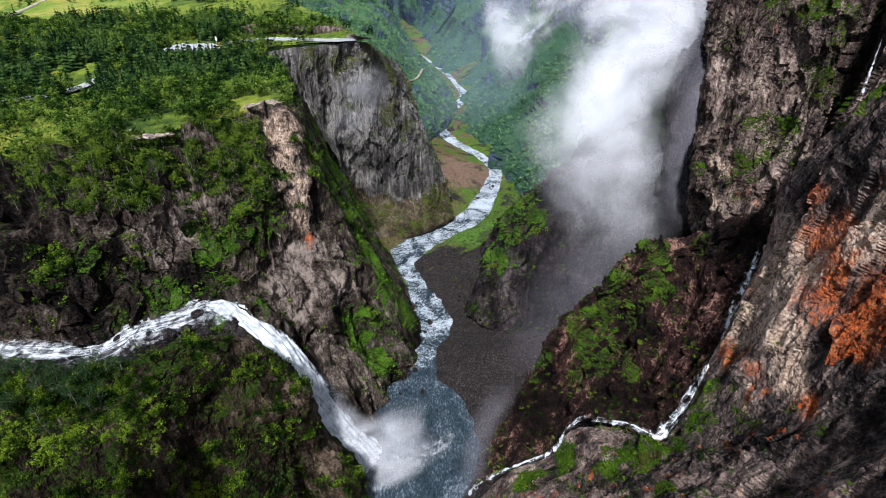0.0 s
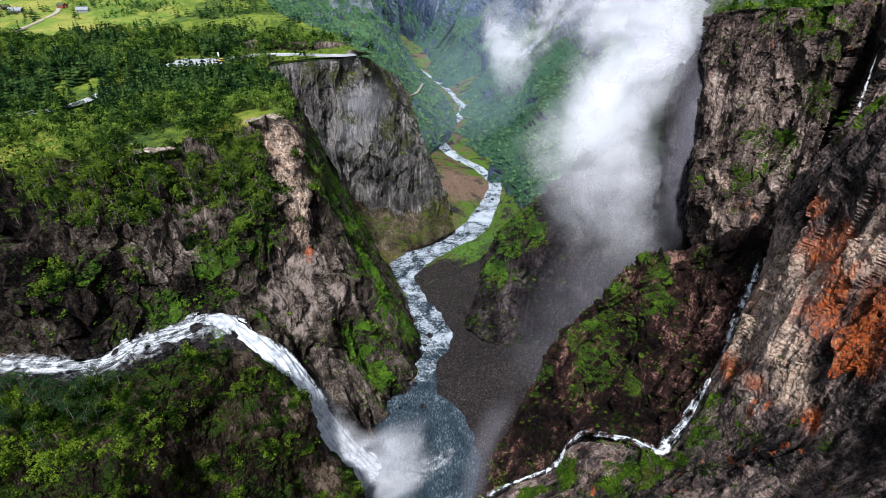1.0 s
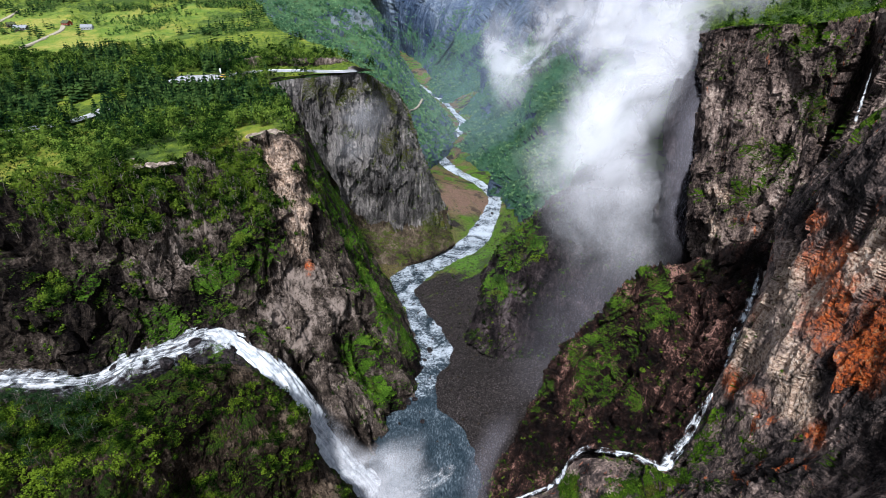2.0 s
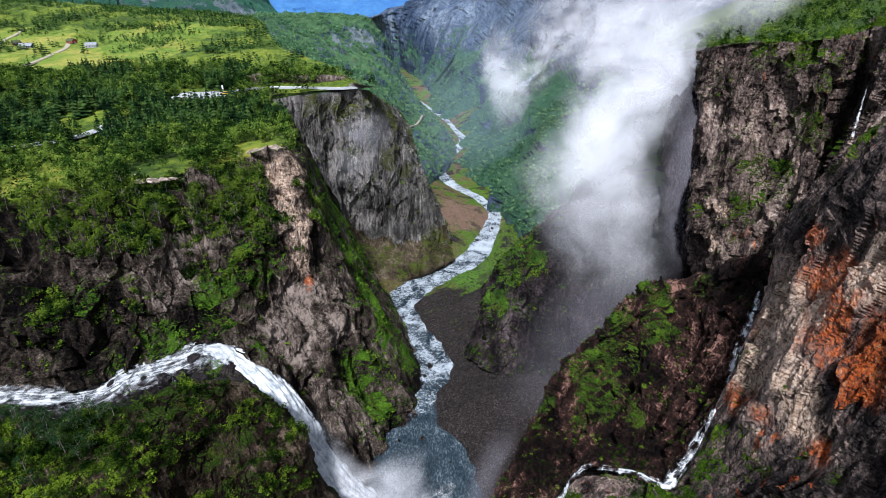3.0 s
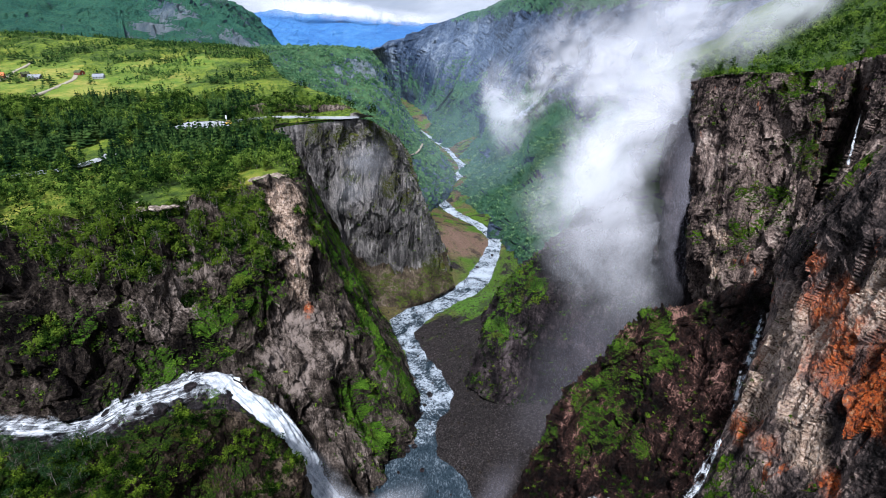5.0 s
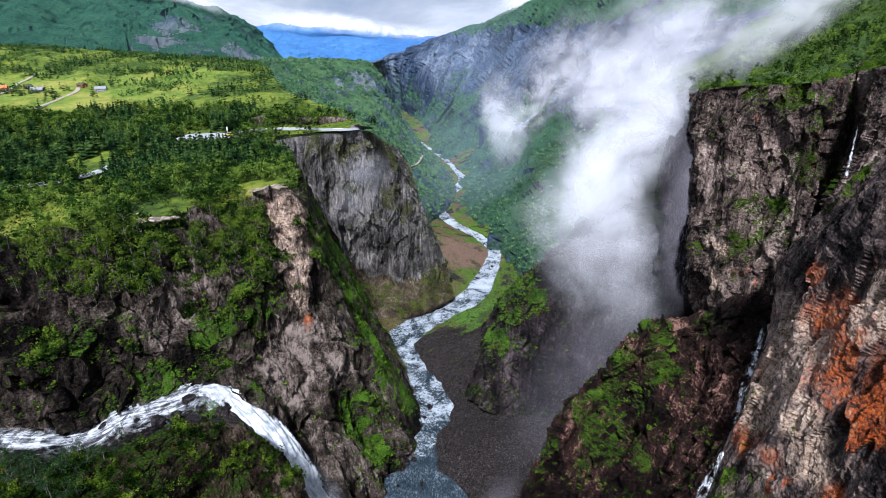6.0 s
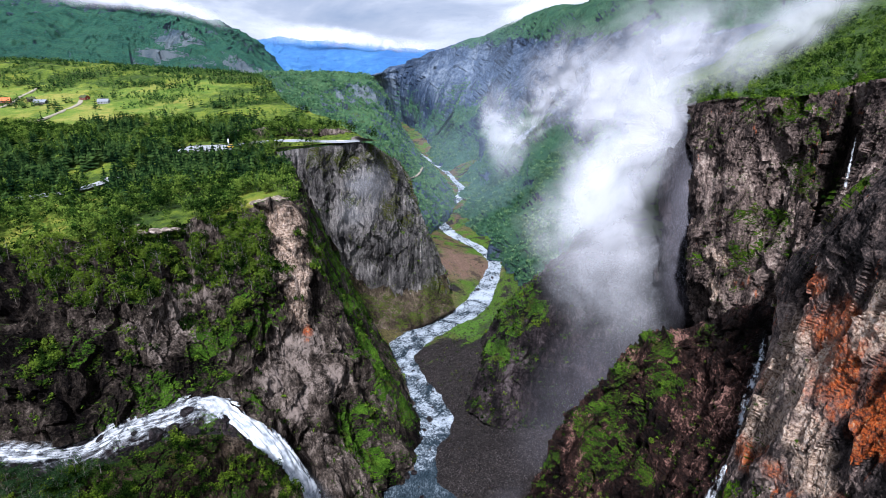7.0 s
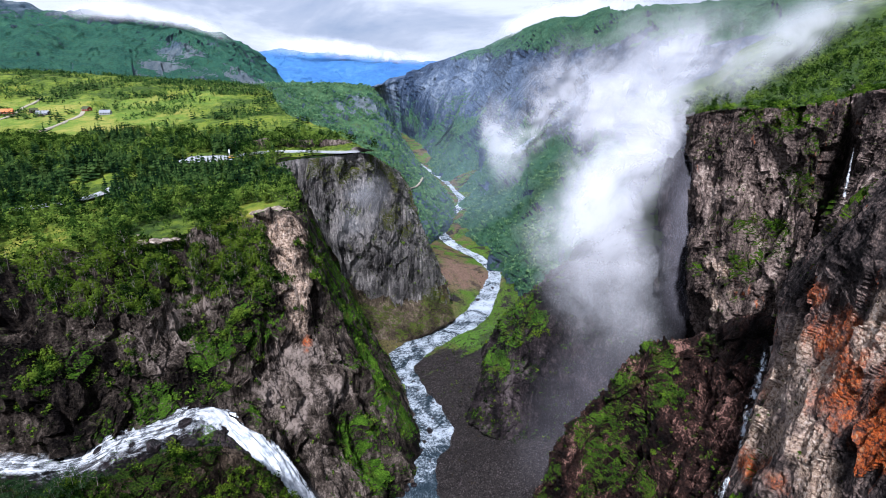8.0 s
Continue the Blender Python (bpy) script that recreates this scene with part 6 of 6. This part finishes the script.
def vehicle(x, y, z, turn, length, width, high, paint, label, category):
    """A parked vehicle: body, glazed cabin, wheels."""
    v = tagged(new(category), label, category)
    v.matrix_basis = pose(x, y, z, 0, 0, turn)
    a, b = length / 2, width / 2
    waist = high * 0.55
    part("body", slab(-a, a, -b, b, 0.3, waist, 0.12), paint, v)
    bm = slab(-a * 0.72, a * 0.6, -b * 0.92, b * 0.92, waist, high, 0.0)
    for vert in bm.verts:
        if vert.co.z > waist + 0.01:
            vert.co.x *= 0.82 if high < 2 else 0.99
            vert.co.y *= 0.9
    bmesh.ops.bevel(bm, geom=bm.edges[:], offset=0.05, segments=1, affect="EDGES")
    part("cabin", bm, pane_glass, v)
    part("roof", slab(-a * 0.58, a * 0.48, -b * 0.8, b * 0.8, high - 0.02, high + 0.06, 0.02), paint, v)
    for sx in (-0.62, 0.62):
        for sy in (-1, 1):
            bm = bmesh.new()
            bmesh.ops.create_cone(bm, cap_ends=True, segments=14, radius1=0.36, radius2=0.36, depth=0.24, matrix=Matrix.Translation((sx * a, sy * (b - 0.1), 0.36)) @ Matrix.Rotation(math.pi / 2, 4, "X"))
            part("wheel", bm, dark_wood, v)
    return v


vehicle(px + 18, py + 2, pz + 0.1, 20, 6.2, 2.2, 2.7, yellow_paint, "yellow van parked at the end of the car park", "van")
vehicle(px - 14, py + 6, pz + 0.3, 5, 4.4, 1.8, 1.5, white_paint, "white car parked on the pale asphalt", "car")
vehicle(px - 4, py - 6, pz - 0.3, 80, 4.4, 1.8, 1.5, galvanised, "silver car parked on the pale asphalt", "car")
vehicle(px + 5, py + 8, pz + 0.4, 80, 4.3, 1.8, 1.5, white_paint, "white car parked beside the kerb", "car")

sign = tagged(new("road_sign"), "tall white sign post beside the car park", "sign")
sign.matrix_basis = pose(px + 10, py + 16, pz + 0.2, 0, 0, 10)
part("post", slab(-0.15, 0.15, -0.15, 0.15, 0, 5.5, 0.03), galvanised, sign)
part("board", slab(-0.7, 0.7, -0.27, -0.17, 2.2, 5.6, 0.04), white_paint, sign)

# guard rail along the rim road: posts and beam
road_edge = rim_road_g[20:, 3 if rim_road_g[45, 4, 1] < rim_road_g[45, 0, 1] else 1]
fence = tagged(new("guard_rail"), "galvanised guard rail along the cliff road", "guard rail")
post_mesh = None
for k in range(0, len(road_edge), 3):
    x, y, z = road_edge[k]
    if post_mesh is None:
        post_mesh = part("post", slab(-0.08, 0.08, -0.08, 0.08, -0.6, 0.8, 0.02), galvanised, fence)
        post_mesh.matrix_basis = pose(x, y, z)
    else:
        p = new("post", post_mesh.data)
        p.parent, p.matrix_basis = fence, pose(x, y, z)
edge = np.repeat(road_edge[:, None, :], 4, axis=1)
edge = edge + np.array([(0, -0.06, 0.45), (0, -0.12, 0.55), (0, -0.12, 0.7), (0, -0.06, 0.8)])[None]
beam = mesh_object("beam", edge.reshape(-1, 3), grid_faces(*edge.shape[:2]), galvanised)
beam.parent = fence

ribbon("cleft_fall", curve_through(CLEFT_FALL, 60), widths([0.5, 0.8, 1.0, 1.0], 60), 10, thin_water, "thread of white water in the dark cleft", bulge=0.6, chop=0.2)

# rock cut behind the road
cut = loft([[(x, y + 7, z + 9) for x, y, z in ROCK_CUT], [(x, y + 1, z + 5.5 + 4.5 * math.sin(x * 0.11) ** 2) for x, y, z in ROCK_CUT], [(x, y - 1.5, z - 4) for x, y, z in ROCK_CUT]], 150, 24)
cut = rocky(cut, bulge=0.8, rib=0.8, block=0.9, stone=0.5, crumb=0.2, face=(0, -1, 0.2))
tagged(mesh_object("rock_cutting", cut.reshape(-1, 3), grid_faces(*cut.shape[:2]), grey_stone), "low grey rock cutting behind the road", "rock face", kind="structure")


# ---- boulders ----
def boulder_mesh(seed, mat, flat=0.7):
    r = np.random.RandomState(seed)
    bm = bmesh.new()
    bmesh.ops.create_icosphere(bm, subdivisions=2, radius=1)
    cuts = [Vector(r.normal(size=3)).normalized() for _ in range(7)]
    for v in bm.verts:
        co = v.co.copy()
        for c in cuts:
            over = co.dot(c) - 0.72
            if over > 0:
                co -= c * over
        co += 0.05 * Vector(r.normal(size=3))
        v.co = Vector((co.x, co.y * 0.8, co.z * flat))
    me = bpy.data.meshes.new("boulder")
    bm.to_mesh(me)
    bm.free()
    me.materials.append(mat)
    return me


WET = [boulder_mesh(k, wet_stone) for k in range(5)]
DRY = [boulder_mesh(k + 10, grey_stone) for k in range(5)]
PALE = [boulder_mesh(k + 20, stone_pale, 0.35) for k in range(4)]
rb = np.random.RandomState(5)


def boulder(mesh, x, y, z, size, label, group):
    ob = tagged(new("boulder", mesh), label, "boulder", group=group)
    ob.matrix_basis = pose(x, y, z, rb.uniform(-12, 12), rb.uniform(-12, 12), rb.uniform(0, 360)) @ Matrix.Diagonal((size, size, size, 1))
    return ob


for x, y, z, size in RIVER_STONES:
    boulder(WET[rb.randint(5)], x, y, z, size, "dark wet boulder standing in the white river", "boulders in the river")
for x, y, z, size in RAPID_STONES:
    boulder(WET[rb.randint(5)], x, y, z, size, "dark wet boulder in the rapids above the waterfall", "boulders in the rapids")
for k in range(70):
    j = rb.randint(30, 225)
    cx, cy, cz = river_line[j]
    off_side = rb.choice([-1, 1]) * rb.uniform(0.2, 0.95) * river_half[j]
    boulder(WET[rb.randint(5)], cx + off_side, cy + rb.uniform(-4, 4), cz - 0.1, rb.uniform(0.6, 1.5), "dark wet stone in the shallow river", "stones in the river")
for k in range(120):
    j = rb.randint(20, 140)
    cx, cy, cz = river_line[j]
    x, y = cx + rb.choice([-1, 1, 1]) * (river_half[j] + rb.uniform(2, 40)), cy + rb.uniform(-6, 6)
    z = float(land(np.array([x]), np.array([y]))[0])
    boulder(DRY[rb.randint(5)], x, y, z, rb.uniform(0.5, 1.6), "grey boulder on the dark gravel bank", "boulders on the gravel bank")
for x, y, z, size in PALE_STONES:
    boulder(PALE[rb.randint(4)], x, y, z, size, "flat pale bare rock slab on the plateau edge", "bare rock slabs")

# loose gravel on the banks
n = 9000
j = rb.randint(0, 150, n)
gxy = river_line[j, :2] + np.stack([rb.choice([-1, 1, 1], n) * (river_half[j] + rb.uniform(-1, 55, n)), rb.uniform(-8, 8, n)], axis=1)
gz = land(gxy[:, 0], gxy[:, 1])
size = rb.uniform(0.3, 1.05, n) ** 2.2 + 0.06
base = np.array([(1, 0, 0), (-0.4, 0.9, 0), (-0.5, -0.8, 0), (0.1, 0.1, 0.8), (0, 0, -0.6)])
turn = rb.uniform(0, 6.28, n)
vx = (base[None, :, 0] * np.cos(turn)[:, None] - base[None, :, 1] * np.sin(turn)[:, None]) * size[:, None] + gxy[:, :1]
vy = (base[None, :, 0] * np.sin(turn)[:, None] + base[None, :, 1] * np.cos(turn)[:, None]) * size[:, None] + gxy[:, 1:]
vz = base[None, :, 2] * size[:, None] + gz[:, None]
tri = np.array([(0, 1, 3), (1, 2, 3), (2, 0, 3), (1, 0, 4), (2, 1, 4), (0, 2, 4)])
stones = mesh_object("gravel", np.stack([vx, vy, vz], axis=2).reshape(-1, 3), (tri[None] + 5 * np.arange(n)[:, None, None]).reshape(-1, 3), wet_stone)
tagged(stones, "loose grey gravel and cobbles on the river banks", "gravel", kind="stuff")
